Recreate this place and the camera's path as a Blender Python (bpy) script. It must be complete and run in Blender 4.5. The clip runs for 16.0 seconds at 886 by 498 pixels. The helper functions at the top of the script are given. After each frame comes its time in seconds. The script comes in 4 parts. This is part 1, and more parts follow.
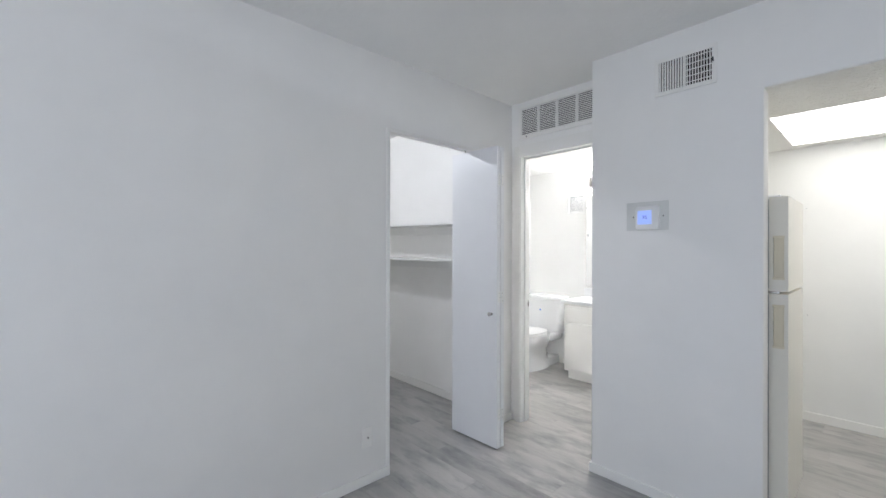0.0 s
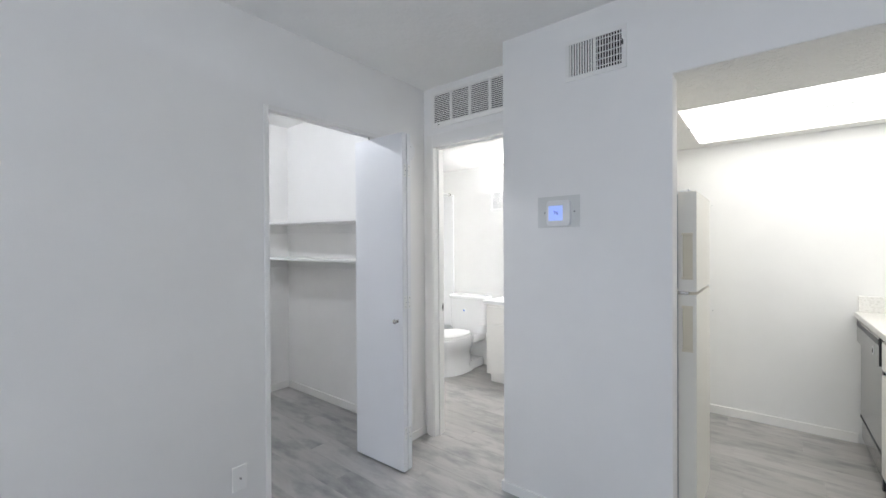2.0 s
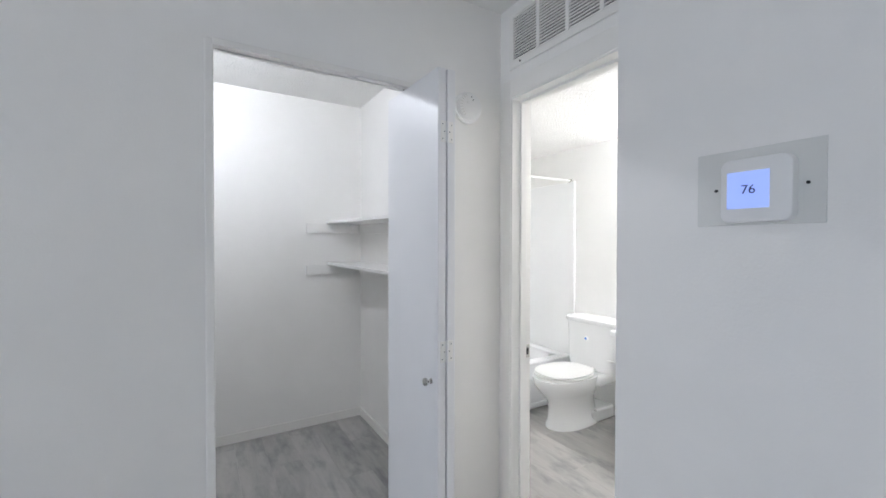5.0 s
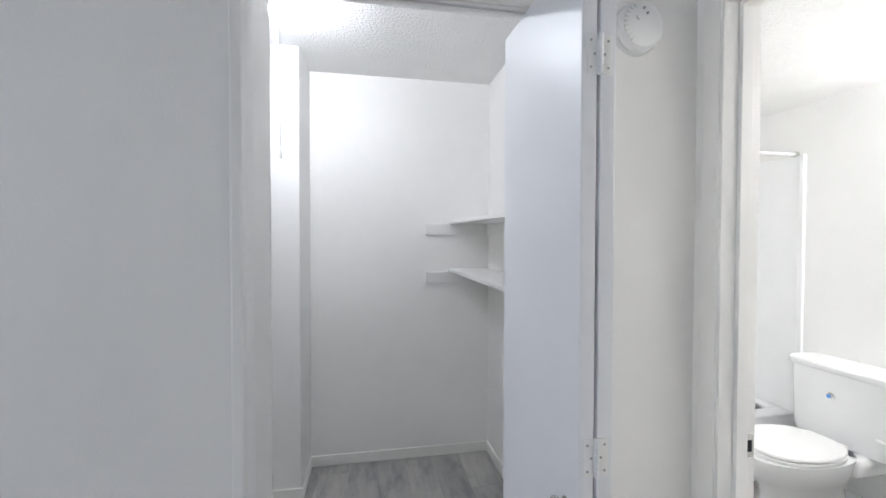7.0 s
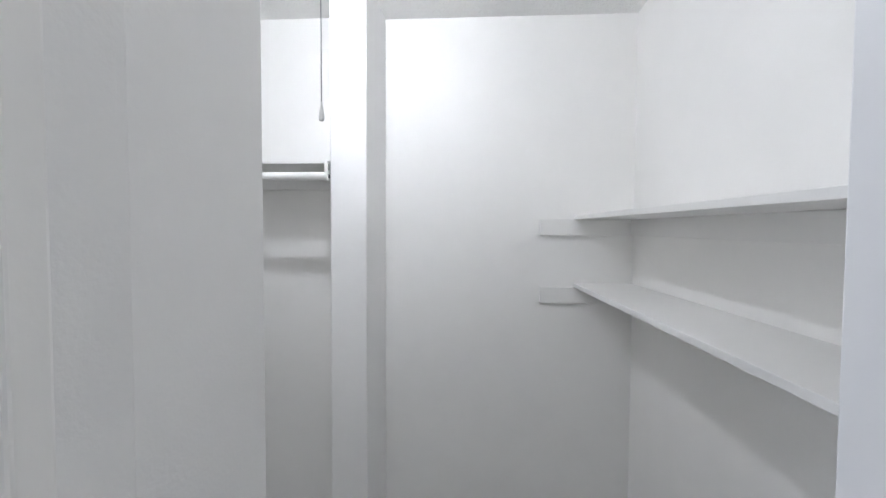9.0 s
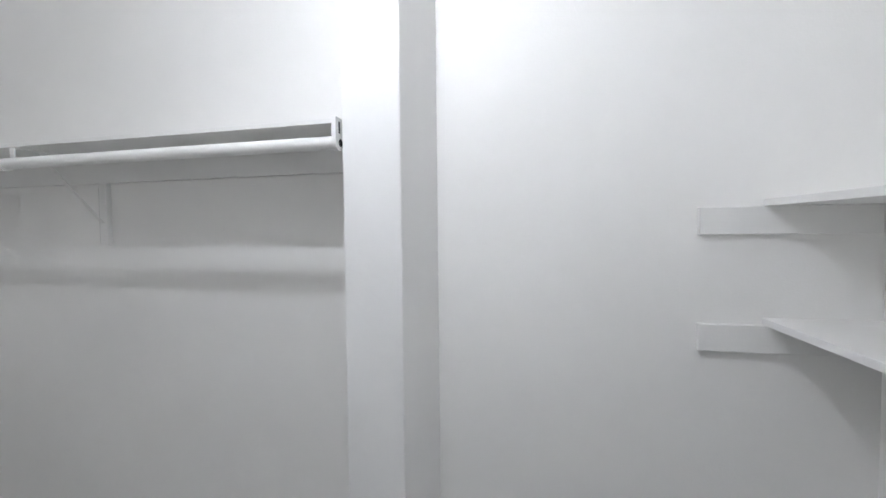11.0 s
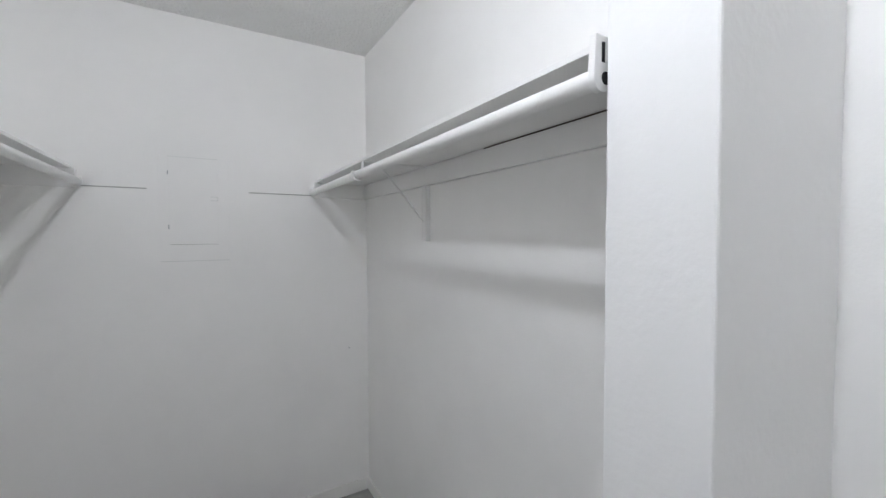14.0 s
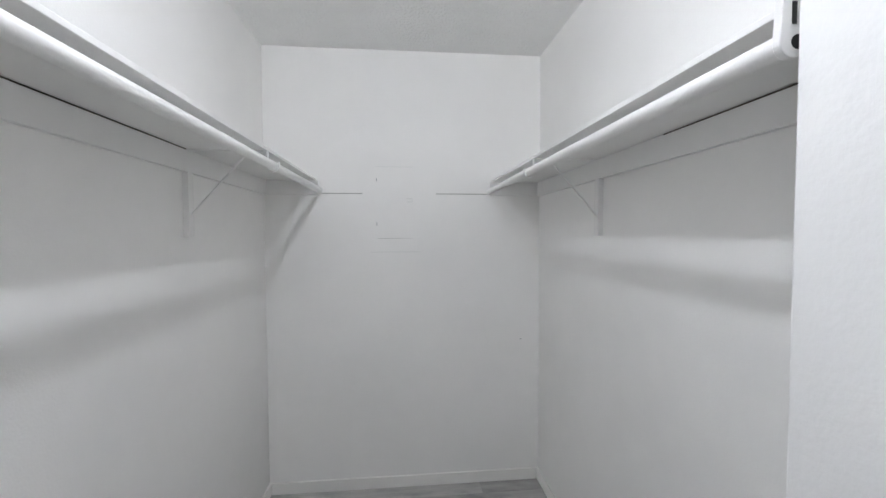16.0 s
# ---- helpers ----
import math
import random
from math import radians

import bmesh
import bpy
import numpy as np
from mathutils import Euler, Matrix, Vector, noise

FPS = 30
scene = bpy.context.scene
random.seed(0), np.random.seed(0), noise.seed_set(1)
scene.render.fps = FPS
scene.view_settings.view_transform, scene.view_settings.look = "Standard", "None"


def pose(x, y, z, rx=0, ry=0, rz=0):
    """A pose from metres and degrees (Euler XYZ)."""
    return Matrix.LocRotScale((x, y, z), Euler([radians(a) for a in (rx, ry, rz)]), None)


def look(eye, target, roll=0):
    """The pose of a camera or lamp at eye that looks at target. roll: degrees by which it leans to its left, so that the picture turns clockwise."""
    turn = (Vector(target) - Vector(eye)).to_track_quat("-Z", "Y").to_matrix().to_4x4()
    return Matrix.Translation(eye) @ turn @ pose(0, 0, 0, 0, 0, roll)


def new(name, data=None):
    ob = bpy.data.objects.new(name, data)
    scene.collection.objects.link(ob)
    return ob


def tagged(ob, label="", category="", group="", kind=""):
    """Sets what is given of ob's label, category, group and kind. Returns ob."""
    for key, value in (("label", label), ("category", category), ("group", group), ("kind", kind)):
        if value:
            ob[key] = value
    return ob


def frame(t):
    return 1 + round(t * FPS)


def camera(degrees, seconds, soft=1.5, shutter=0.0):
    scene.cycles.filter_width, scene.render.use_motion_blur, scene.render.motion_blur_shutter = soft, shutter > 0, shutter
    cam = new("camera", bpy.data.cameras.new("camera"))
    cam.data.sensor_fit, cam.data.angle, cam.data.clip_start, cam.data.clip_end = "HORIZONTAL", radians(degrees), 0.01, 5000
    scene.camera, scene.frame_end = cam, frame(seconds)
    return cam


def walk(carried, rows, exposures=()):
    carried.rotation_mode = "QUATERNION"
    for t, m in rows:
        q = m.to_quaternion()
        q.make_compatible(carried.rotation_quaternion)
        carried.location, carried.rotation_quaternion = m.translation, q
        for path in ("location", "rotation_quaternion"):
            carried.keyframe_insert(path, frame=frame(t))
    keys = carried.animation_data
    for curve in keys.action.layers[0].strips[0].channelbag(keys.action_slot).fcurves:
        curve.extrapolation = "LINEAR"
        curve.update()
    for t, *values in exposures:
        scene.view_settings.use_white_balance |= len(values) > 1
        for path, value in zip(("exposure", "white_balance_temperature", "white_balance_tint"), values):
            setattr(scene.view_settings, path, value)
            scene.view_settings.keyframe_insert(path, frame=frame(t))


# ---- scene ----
cam = camera(95.1, 16.0)
PATH = [
    (0, (2.015, -1.412, 1.355), (0.543, -0.058, 1.355), 0.1),
    (0.5, (2.001, -1.402, 1.338), (0.646, 0.07, 1.341), -0.1),
    (1, (1.985, -1.344, 1.34), (0.706, 0.193, 1.342), -0.2),
    (1.5, (1.986, -1.206, 1.354), (0.731, 0.351, 1.349), -0.3),
    (2, (1.965, -1.037, 1.365), (0.71, 0.52, 1.353), -0.3),
    (2.5, (1.894, -0.861, 1.37), (0.613, 0.675, 1.351), -0.3),
    (3, (1.799, -0.689, 1.393), (0.459, 0.796, 1.371), -0.2),
    (3.5, (1.714, -0.522, 1.406), (0.297, 0.889, 1.378), -0.2),
    (4, (1.656, -0.333, 1.414), (0.134, 0.965, 1.388), -0.1),
    (6.5, (1.153, 0.226, 1.442), (-0.77, 0.772, 1.404), 0.1),
    (7, (0.991, 0.286, 1.459), (-0.975, 0.649, 1.419), 0.1),
    (7.5, (0.81, 0.328, 1.471), (-1.179, 0.529, 1.425), 0.2),
    (8, (0.643, 0.361, 1.475), (-1.356, 0.417, 1.429), 0.2),
    (8.5, (0.454, 0.343, 1.495), (-1.545, 0.292, 1.434), 0.3),
    (11, (-0.447, 0.216, 1.509), (-2.399, -0.214, 1.435), -0.6),
    (11.5, (-0.573, 0.206, 1.51), (-2.466, -0.436, 1.437), -0.5),
    (12, (-0.664, 0.202, 1.498), (-2.464, -0.669, 1.439), 0.0),
    (12.5, (-0.749, 0.163, 1.507), (-2.401, -0.963, 1.444), -0.0),
    (13, (-0.773, 0.141, 1.502), (-2.253, -1.203, 1.438), -0.2),
    (13.5, (-0.83, 0.135, 1.511), (-2.084, -1.421, 1.442), -0.0),
    (14, (-0.874, 0.151, 1.51), (-1.882, -1.575, 1.437), -0.2),
    (14.5, (-0.894, 0.175, 1.512), (-1.666, -1.669, 1.44), -0.2),
    (15, (-0.894, 0.203, 1.504), (-1.451, -1.717, 1.432), -0.1),
    (15.5, (-0.888, 0.233, 1.497), (-1.248, -1.733, 1.426), -0.1),
    (16, (-0.876, 0.237, 1.491), (-1.07, -1.752, 1.416), -0.2),
]
walk(cam, [(t, look(eye, aim, roll)) for t, eye, aim, roll in PATH],
     [(0, -0.08, 6400, 12), (4.2, -0.1, 6400, 12), (6.3, -0.13, 6400, 12), (8.7, -0.17, 6400, 12), (11, -0.15, 6400, 12), (12.5, -0.16, 6400, 12), (14, -0.07, 6400, 12), (16, 0.06, 6400, 12)])

# ---- light and exposure ----
world = bpy.data.worlds.new("world")
scene.world = world
world.use_nodes = True
_wn = world.node_tree.nodes
_sky = _wn.new("ShaderNodeTexSky")
_sky.sky_type = "NISHITA"
_sky.sun_disc = False
_sky.sun_elevation = radians(52)
_sky.sun_rotation = radians(192)
world.node_tree.links.new(_sky.outputs[0], _wn["Background"].inputs[0])
_wn["Background"].inputs[1].default_value = 0.10

KITCHEN_PANEL = 3.15
BATH_GLOBE = 225.0
CLOSET_BULB = 2000.0
WINDOW_WATTS = 38.0
scene.cycles.max_bounces, scene.cycles.diffuse_bounces = 16, 12

sun = new("sun", bpy.data.lights.new("sun", "SUN"))
sun.data.energy, sun.data.angle, sun.data.color = 3.6, radians(0.5), (1.0, 0.95, 0.88)
sun.matrix_world = pose(0, -20, 20, 38, 0, -12)

win_lamp = new("window_daylight", bpy.data.lights.new("window_daylight", "AREA"))
win_lamp.data.shape, win_lamp.data.size, win_lamp.data.size_y = "RECTANGLE", 2.3, 1.7
win_lamp.data.energy, win_lamp.data.color = WINDOW_WATTS, (0.72, 0.826, 1.0)
win_lamp.matrix_world = pose(2.3, -3.93, 1.3, 90, 0, 0)


# ---- materials ----
def material(name, color, rough=0.5, metal=0.0, spec=0.5):
    m = bpy.data.materials.new(name)
    m.use_nodes = True
    b = m.node_tree.nodes["Principled BSDF"]
    b.inputs["Base Color"].default_value = (*color, 1)
    b.inputs["Roughness"].default_value = rough
    b.inputs["Metallic"].default_value = metal
    b.inputs["Specular IOR Level"].default_value = spec
    return m


def node(m, kind, **values):
    n = m.node_tree.nodes.new(kind)
    for key, value in values.items():
        n.inputs[key.replace("_", " ")].default_value = value
    return n


def link(m, a, b):
    m.node_tree.links.new(a, b)


def mottled(m, color, spread, scale, rough_spread=0.06):
    """Soft variation of tone and gloss over a painted or moulded surface."""
    b = m.node_tree.nodes["Principled BSDF"]
    tc = node(m, "ShaderNodeTexCoord")
    n = node(m, "ShaderNodeTexNoise", Scale=scale, Detail=5.0, Roughness=0.6)
    link(m, tc.outputs["Object"], n.inputs["Vector"])
    ramp = node(m, "ShaderNodeValToRGB")
    lo = tuple(c * (1 - spread) for c in color)
    ramp.color_ramp.elements[0].color, ramp.color_ramp.elements[1].color = (*lo, 1), (*color, 1)
    ramp.color_ramp.elements[0].position, ramp.color_ramp.elements[1].position = 0.3, 0.65
    link(m, n.outputs["Fac"], ramp.inputs["Fac"])
    link(m, ramp.outputs["Color"], b.inputs["Base Color"])
    rr = node(m, "ShaderNodeMapRange", To_Min=b.inputs["Roughness"].default_value - rough_spread,
              To_Max=b.inputs["Roughness"].default_value + rough_spread)
    link(m, n.outputs["Fac"], rr.inputs["Value"])
    link(m, rr.outputs["Result"], b.inputs["Roughness"])
    return tc


def relief(m, tc, layers):
    """Stacked bump layers: (noise scale, detail, strength, depth)."""
    b = m.node_tree.nodes["Principled BSDF"]
    before = None
    for scale, detail, strength, depth in layers:
        n = node(m, "ShaderNodeTexNoise", Scale=scale, Detail=detail, Roughness=0.55)
        link(m, tc.outputs["Object"], n.inputs["Vector"])
        bump = node(m, "ShaderNodeBump", Strength=strength, Distance=depth)
        link(m, n.outputs["Fac"], bump.inputs["Height"])
        if before:
            link(m, before.outputs["Normal"], bump.inputs["Normal"])
        before = bump
    link(m, before.outputs["Normal"], b.inputs["Normal"])
    return m


def paint(name, color, rough, spread=0.04, layers=((160, 3, 0.25, 0.002), (6, 2, 0.12, 0.01))):
    m = material(name, color, rough)
    return relief(m, mottled(m, color, spread, 2.2), layers)


WALL = paint("wall paint", (0.889, 0.882, 0.866), 0.55)
WALL_KITCHEN = paint("kitchen wall paint", (0.85, 0.85, 0.833), 0.5)
WALL_BATH = paint("bath wall paint", (0.868, 0.870, 0.862), 0.45)
TRIM = paint("trim enamel", (0.865, 0.855, 0.83), 0.35, 0.03, ((90, 3, 0.12, 0.002), (10, 2, 0.1, 0.004)))
DOOR = paint("door enamel", (0.83, 0.832, 0.845), 0.38, 0.03, ((120, 3, 0.1, 0.001), (5, 2, 0.12, 0.006)))
SHELF = paint("shelf paint", (0.855, 0.85, 0.836), 0.45, 0.05, ((60, 3, 0.25, 0.003), (9, 2, 0.15, 0.006)))
ROUGH_PAINT = paint("brushed textured paint", (0.880, 0.877, 0.871), 0.5, 0.03, ((60, 4, 0.30, 0.003), (14, 3, 0.18, 0.004)))


def knockdown(name, color, scale=68.0, depth=0.005):
    m = material(name, color, 0.8)
    tc = mottled(m, color, 0.05, 3.0, 0.02)
    b = m.node_tree.nodes["Principled BSDF"]
    v = node(m, "ShaderNodeTexNoise", Scale=scale, Detail=3.0, Roughness=0.55, Distortion=0.3)
    link(m, tc.outputs["Object"], v.inputs["Vector"])
    ramp = node(m, "ShaderNodeValToRGB")
    ramp.color_ramp.elements[0].position, ramp.color_ramp.elements[1].position = 0.42, 0.60
    link(m, v.outputs["Fac"], ramp.inputs["Fac"])
    bump = node(m, "ShaderNodeBump", Strength=0.6, Distance=depth)
    link(m, ramp.outputs["Color"], bump.inputs["Height"])
    fine = node(m, "ShaderNodeTexNoise", Scale=230.0, Detail=2.0)
    link(m, tc.outputs["Object"], fine.inputs["Vector"])
    bump2 = node(m, "ShaderNodeBump", Strength=0.3, Distance=0.002)
    link(m, fine.outputs["Fac"], bump2.inputs["Height"])
    link(m, bump.outputs["Normal"], bump2.inputs["Normal"])
    link(m, bump2.outputs["Normal"], b.inputs["Normal"])
    return m


CEIL = knockdown("ceiling texture", (0.875, 0.872, 0.858))
CEIL_KITCHEN = knockdown("kitchen ceiling texture", (0.86, 0.858, 0.835), 46.0, 0.010)
CEIL_PLAIN = paint("smooth ceiling paint", (0.85, 0.85, 0.835), 0.7, 0.04, ((45, 4, 0.5, 0.004), (12, 3, 0.3, 0.006)))


def plank_material():
    m = material("grey vinyl plank", (0.3, 0.3, 0.3), 0.42)
    b = m.node_tree.nodes["Principled BSDF"]
    tc = node(m, "ShaderNodeTexCoord")
    info = node(m, "ShaderNodeObjectInfo")
    shift = node(m, "ShaderNodeVectorMath")
    shift.operation = "MULTIPLY_ADD"
    shift.inputs[1].default_value = (1, 1, 1)
    spread = node(m, "ShaderNodeCombineXYZ")
    times = node(m, "ShaderNodeMath")
    times.operation = "MULTIPLY"
    times.inputs[1].default_value = 37.0
    link(m, info.outputs["Random"], times.inputs[0])
    for axis in ("X", "Y", "Z"):
        link(m, times.outputs[0], spread.inputs[axis])
    link(m, tc.outputs["Object"], shift.inputs[0])
    link(m, spread.outputs[0], shift.inputs[2])
    long_grain = node(m, "ShaderNodeMapping", Scale=(1.0, 6.0, 1.0))
    link(m, shift.outputs[0], long_grain.inputs["Vector"])
    grain = node(m, "ShaderNodeTexNoise", Scale=2.6, Detail=7.0, Roughness=0.6, Distortion=0.6)
    link(m, long_grain.outputs[0], grain.inputs["Vector"])
    blotch_map = node(m, "ShaderNodeMapping", Scale=(1.7, 4.2, 1.0))
    link(m, shift.outputs[0], blotch_map.inputs["Vector"])
    blotch = node(m, "ShaderNodeTexNoise", Scale=2.1, Detail=5.0, Roughness=0.6)
    link(m, blotch_map.outputs[0], blotch.inputs["Vector"])
    ramp = node(m, "ShaderNodeValToRGB")
    e = ramp.color_ramp.elements
    e[0].position, e[0].color = 0.28, (0.325, 0.323, 0.320, 1)
    e[1].position, e[1].color = 0.74, (0.475, 0.465, 0.450, 1)
    mid = e.new(0.5)
    mid.color = (0.405, 0.398, 0.388, 1)
    link(m, grain.outputs["Fac"], ramp.inputs["Fac"])
    ramp2 = node(m, "ShaderNodeValToRGB")
    e = ramp2.color_ramp.elements
    e[0].position, e[0].color = 0.30, (0.60, 0.615, 0.635, 1)
    e[1].position, e[1].color = 0.52, (1.0, 1.0, 1.0, 1)
    link(m, blotch.outputs["Fac"], ramp2.inputs["Fac"])
    mix = node(m, "ShaderNodeMix")
    mix.data_type, mix.blend_type = "RGBA", "MULTIPLY"
    mix.inputs[0].default_value = 1.0
    link(m, ramp.outputs[0], mix.inputs[6])
    link(m, ramp2.outputs[0], mix.inputs[7])
    tone = node(m, "ShaderNodeMapRange", To_Min=0.88, To_Max=1.10)
    link(m, info.outputs["Random"], tone.inputs["Value"])
    hsv = node(m, "ShaderNodeHueSaturation")
    link(m, tone.outputs["Result"], hsv.inputs["Value"])
    link(m, mix.outputs[2], hsv.inputs["Color"])
    link(m, hsv.outputs[0], b.inputs["Base Color"])
    bump = node(m, "ShaderNodeBump", Strength=0.25, Distance=0.001)
    link(m, grain.outputs["Fac"], bump.inputs["Height"])
    link(m, bump.outputs["Normal"], b.inputs["Normal"])
    rr = node(m, "ShaderNodeMapRange", To_Min=0.26, To_Max=0.44)
    link(m, grain.outputs["Fac"], rr.inputs["Value"])
    link(m, rr.outputs["Result"], b.inputs["Roughness"])
    return m


PLANK = plank_material()
SUBFLOOR = material("dark underlay", (0.05, 0.05, 0.05), 0.9)
PORCELAIN = paint("white porcelain", (0.86, 0.87, 0.88), 0.12, 0.02, ((3, 1, 0.05, 0.004),))
ACRYLIC = paint("white acrylic tub surround", (0.87, 0.88, 0.89), 0.32, 0.02, ((3, 1, 0.05, 0.004),))
PLASTIC = paint("white plastic", (0.84, 0.845, 0.845), 0.4, 0.03, ((40, 2, 0.05, 0.001),))
CREAM = paint("aged cream plastic", (0.70, 0.64, 0.50), 0.45, 0.06, ((40, 2, 0.08, 0.001),))
FRIDGE = paint("pebbled fridge enamel", (0.77, 0.745, 0.67), 0.32, 0.03, ((260, 2, 0.35, 0.001),))
CABINET = paint("cabinet paint", (0.83, 0.82, 0.79), 0.4, 0.03, ((70, 3, 0.1, 0.001),))
BACKPLATE = paint("bare grey wall patch", (0.73, 0.735, 0.715), 0.6, 0.04, ((120, 3, 0.25, 0.001),))
GREY = material("grey metal paint", (0.42, 0.43, 0.44), 0.45, 0.2)
SHADED_WOOD = material("bare wood in gap shade", (0.10, 0.085, 0.07), 0.9)
LINE = paint("paint crack and shadow line", (0.40, 0.40, 0.38), 0.6, 0.1)
DARK = material("dark duct", (0.02, 0.02, 0.02), 0.8)
BLACK = paint("black plastic", (0.02, 0.02, 0.022), 0.35, 0.2, ((40, 2, 0.1, 0.001),))
CHROME = material("brushed nickel", (0.62, 0.61, 0.59), 0.22, 1.0)
STEEL = paint("stainless steel", (0.40, 0.40, 0.39), 0.18, 0.06, ((200, 2, 0.03, 0.0005),))
DARK_STEEL = paint("dark stainless trim", (0.045, 0.045, 0.047), 0.3, 0.1, ((200, 2, 0.03, 0.0005),))
DARK_STEEL.node_tree.nodes["Principled BSDF"].inputs["Metallic"].default_value = 0.8
STEEL.node_tree.nodes["Principled BSDF"].inputs["Metallic"].default_value = 1.0
CHAIN = material("dull bead chain", (0.30, 0.30, 0.31), 0.5, 0.6)
TRACK = material("painted steel track", (0.62, 0.61, 0.57), 0.4, 0.3)
MIRROR = material("mirror", (0.92, 0.93, 0.93), 0.02, 1.0)
BLUE = material("blue sticker", (0.12, 0.32, 0.75), 0.5)
OUTDOOR = paint("dry lawn", (0.10, 0.11, 0.05), 0.9, 0.4, ((4, 4, 0.4, 0.05),))
INK = material("screen ink", (0.05, 0.07, 0.2), 0.6)


def speckled():
    m = material("speckled laminate", (0.8, 0.79, 0.76), 0.3)
    tc = node(m, "ShaderNodeTexCoord")
    v = node(m, "ShaderNodeTexNoise", Scale=170.0, Detail=3.0)
    link(m, tc.outputs["Object"], v.inputs["Vector"])
    ramp = node(m, "ShaderNodeValToRGB")
    e = ramp.color_ramp.elements
    e[0].position, e[0].color = 0.38, (0.64, 0.63, 0.59, 1)
    e[1].position, e[1].color = 0.50, (0.80, 0.79, 0.76, 1)
    link(m, v.outputs["Fac"], ramp.inputs["Fac"])
    link(m, ramp.outputs[0], m.node_tree.nodes["Principled BSDF"].inputs["Base Color"])
    return m


LAMINATE = speckled()


def glowing(name, color, strength):
    m = material(name, (0.8, 0.8, 0.8), 0.4)
    b = m.node_tree.nodes["Principled BSDF"]
    b.inputs["Emission Color"].default_value = (*color, 1)
    b.inputs["Emission Strength"].default_value = strength
    return m


PANEL_GLOW = glowing("lit diffuser panel", (1.0, 0.98, 0.925), KITCHEN_PANEL)
GLOBE_GLOW = glowing("lit vanity globe", (1.0, 0.99, 0.97), BATH_GLOBE)
BULB_GLOW = glowing("lit bulb", (0.892, 0.934, 1.0), CLOSET_BULB)
LCD_GLOW = glowing("blue backlit screen", (0.33, 0.47, 1.0), 0.80)
LCD_GLOW.node_tree.nodes["Principled BSDF"].inputs["Base Color"].default_value = (0.22, 0.28, 0.5, 1)


def glass_material():
    m = material("window glass", (1, 1, 1), 0.0)
    m.node_tree.nodes["Principled BSDF"].inputs["Transmission Weight"].default_value = 1.0
    return m


GLASS = glass_material()


# ---- building helpers ----
def box(bm, x0, x1, y0, y1, z0, z1, bevel=0.0, seg=2):
    made = bmesh.ops.create_cube(bm, size=1)["verts"]
    c, s = Vector(((x0 + x1) / 2, (y0 + y1) / 2, (z0 + z1) / 2)), (abs(x1 - x0), abs(y1 - y0), abs(z1 - z0))
    for v in made:
        v.co = Vector((v.co.x * s[0], v.co.y * s[1], v.co.z * s[2])) + c
    if bevel:
        edges = {e for v in made for e in v.link_edges}
        bmesh.ops.bevel(bm, geom=list(edges), offset=bevel, segments=seg, affect="EDGES", profile=0.5)
    return bm


def tube(bm, a, b, r, r2=None, seg=20, caps=True):
    a, b = Vector(a), Vector(b)
    d = b - a
    m = Matrix.Translation((a + b) / 2) @ d.to_track_quat("Z", "Y").to_matrix().to_4x4()
    bmesh.ops.create_cone(bm, cap_ends=caps, segments=seg, radius1=r, radius2=r if r2 is None else r2, depth=d.length, matrix=m)
    return bm


def loft(bm, rings, n=32, power=2.0, cap=True):
    """Rings of (cx, cy, rx, ry, z), rounded by a superellipse power, skinned upwards."""
    rows = []
    for cx, cy, rx, ry, z in rings:
        row = []
        for i in range(n):
            a = 2 * math.pi * i / n
            c, s = math.cos(a), math.sin(a)
            row.append(bm.verts.new((cx + rx * math.copysign(abs(c) ** (2 / power), c), cy + ry * math.copysign(abs(s) ** (2 / power), s), z)))
        rows.append(row)
    for lo, hi in zip(rows, rows[1:]):
        for i in range(n):
            bm.faces.new((lo[i], lo[(i + 1) % n], hi[(i + 1) % n], hi[i]))
    if cap:
        bm.faces.new(list(reversed(rows[0])))
        bm.faces.new(rows[-1])
    return bm


def ring(bm, profile, n=28, m=None):
    """Turn a profile of (radius, height) about z."""
    m = m or Matrix()
    rows = [[bm.verts.new(m @ Vector((r * math.cos(2 * math.pi * i / n), r * math.sin(2 * math.pi * i / n), h))) for i in range(n)] for r, h in profile]
    for lo, hi in zip(rows, rows[1:]):
        for i in range(n):
            bm.faces.new((lo[i], lo[(i + 1) % n], hi[(i + 1) % n], hi[i]))
    bm.faces.new(list(reversed(rows[0])))
    bm.faces.new(rows[-1])
    return bm


def mesh_of(name, bm, mat, smooth=False):
    bmesh.ops.recalc_face_normals(bm, faces=bm.faces[:])
    me = bpy.data.meshes.new(name)
    bm.to_mesh(me)
    bm.free()
    me.materials.append(mat)
    if smooth:
        for p in me.polygons:
            p.use_smooth = True
        me.set_sharp_from_angle(angle=radians(35))
    return me


def part(name, bm, mat, parent=None, label="", smooth=False):
    ob = new(name, mesh_of(name, bm, mat, smooth))
    if parent:
        ob.parent = parent
        ob.matrix_parent_inverse = parent.matrix_world.inverted()
    return tagged(ob, label)


def thing(name, at, label, category, group=""):
    ob = new(name)
    ob.empty_display_size = 0.1
    ob.matrix_world = Matrix.Translation(at)
    ob.location = at
    bpy.context.view_layer.update()
    return tagged(ob, label, category, group)


def structure(name, boxes, mat, label, category="wall", bevel=0.0):
    bm = bmesh.new()
    for b in boxes:
        box(bm, *b, bevel=bevel)
    return tagged(part(name, bm, mat), label, category, kind="structure")


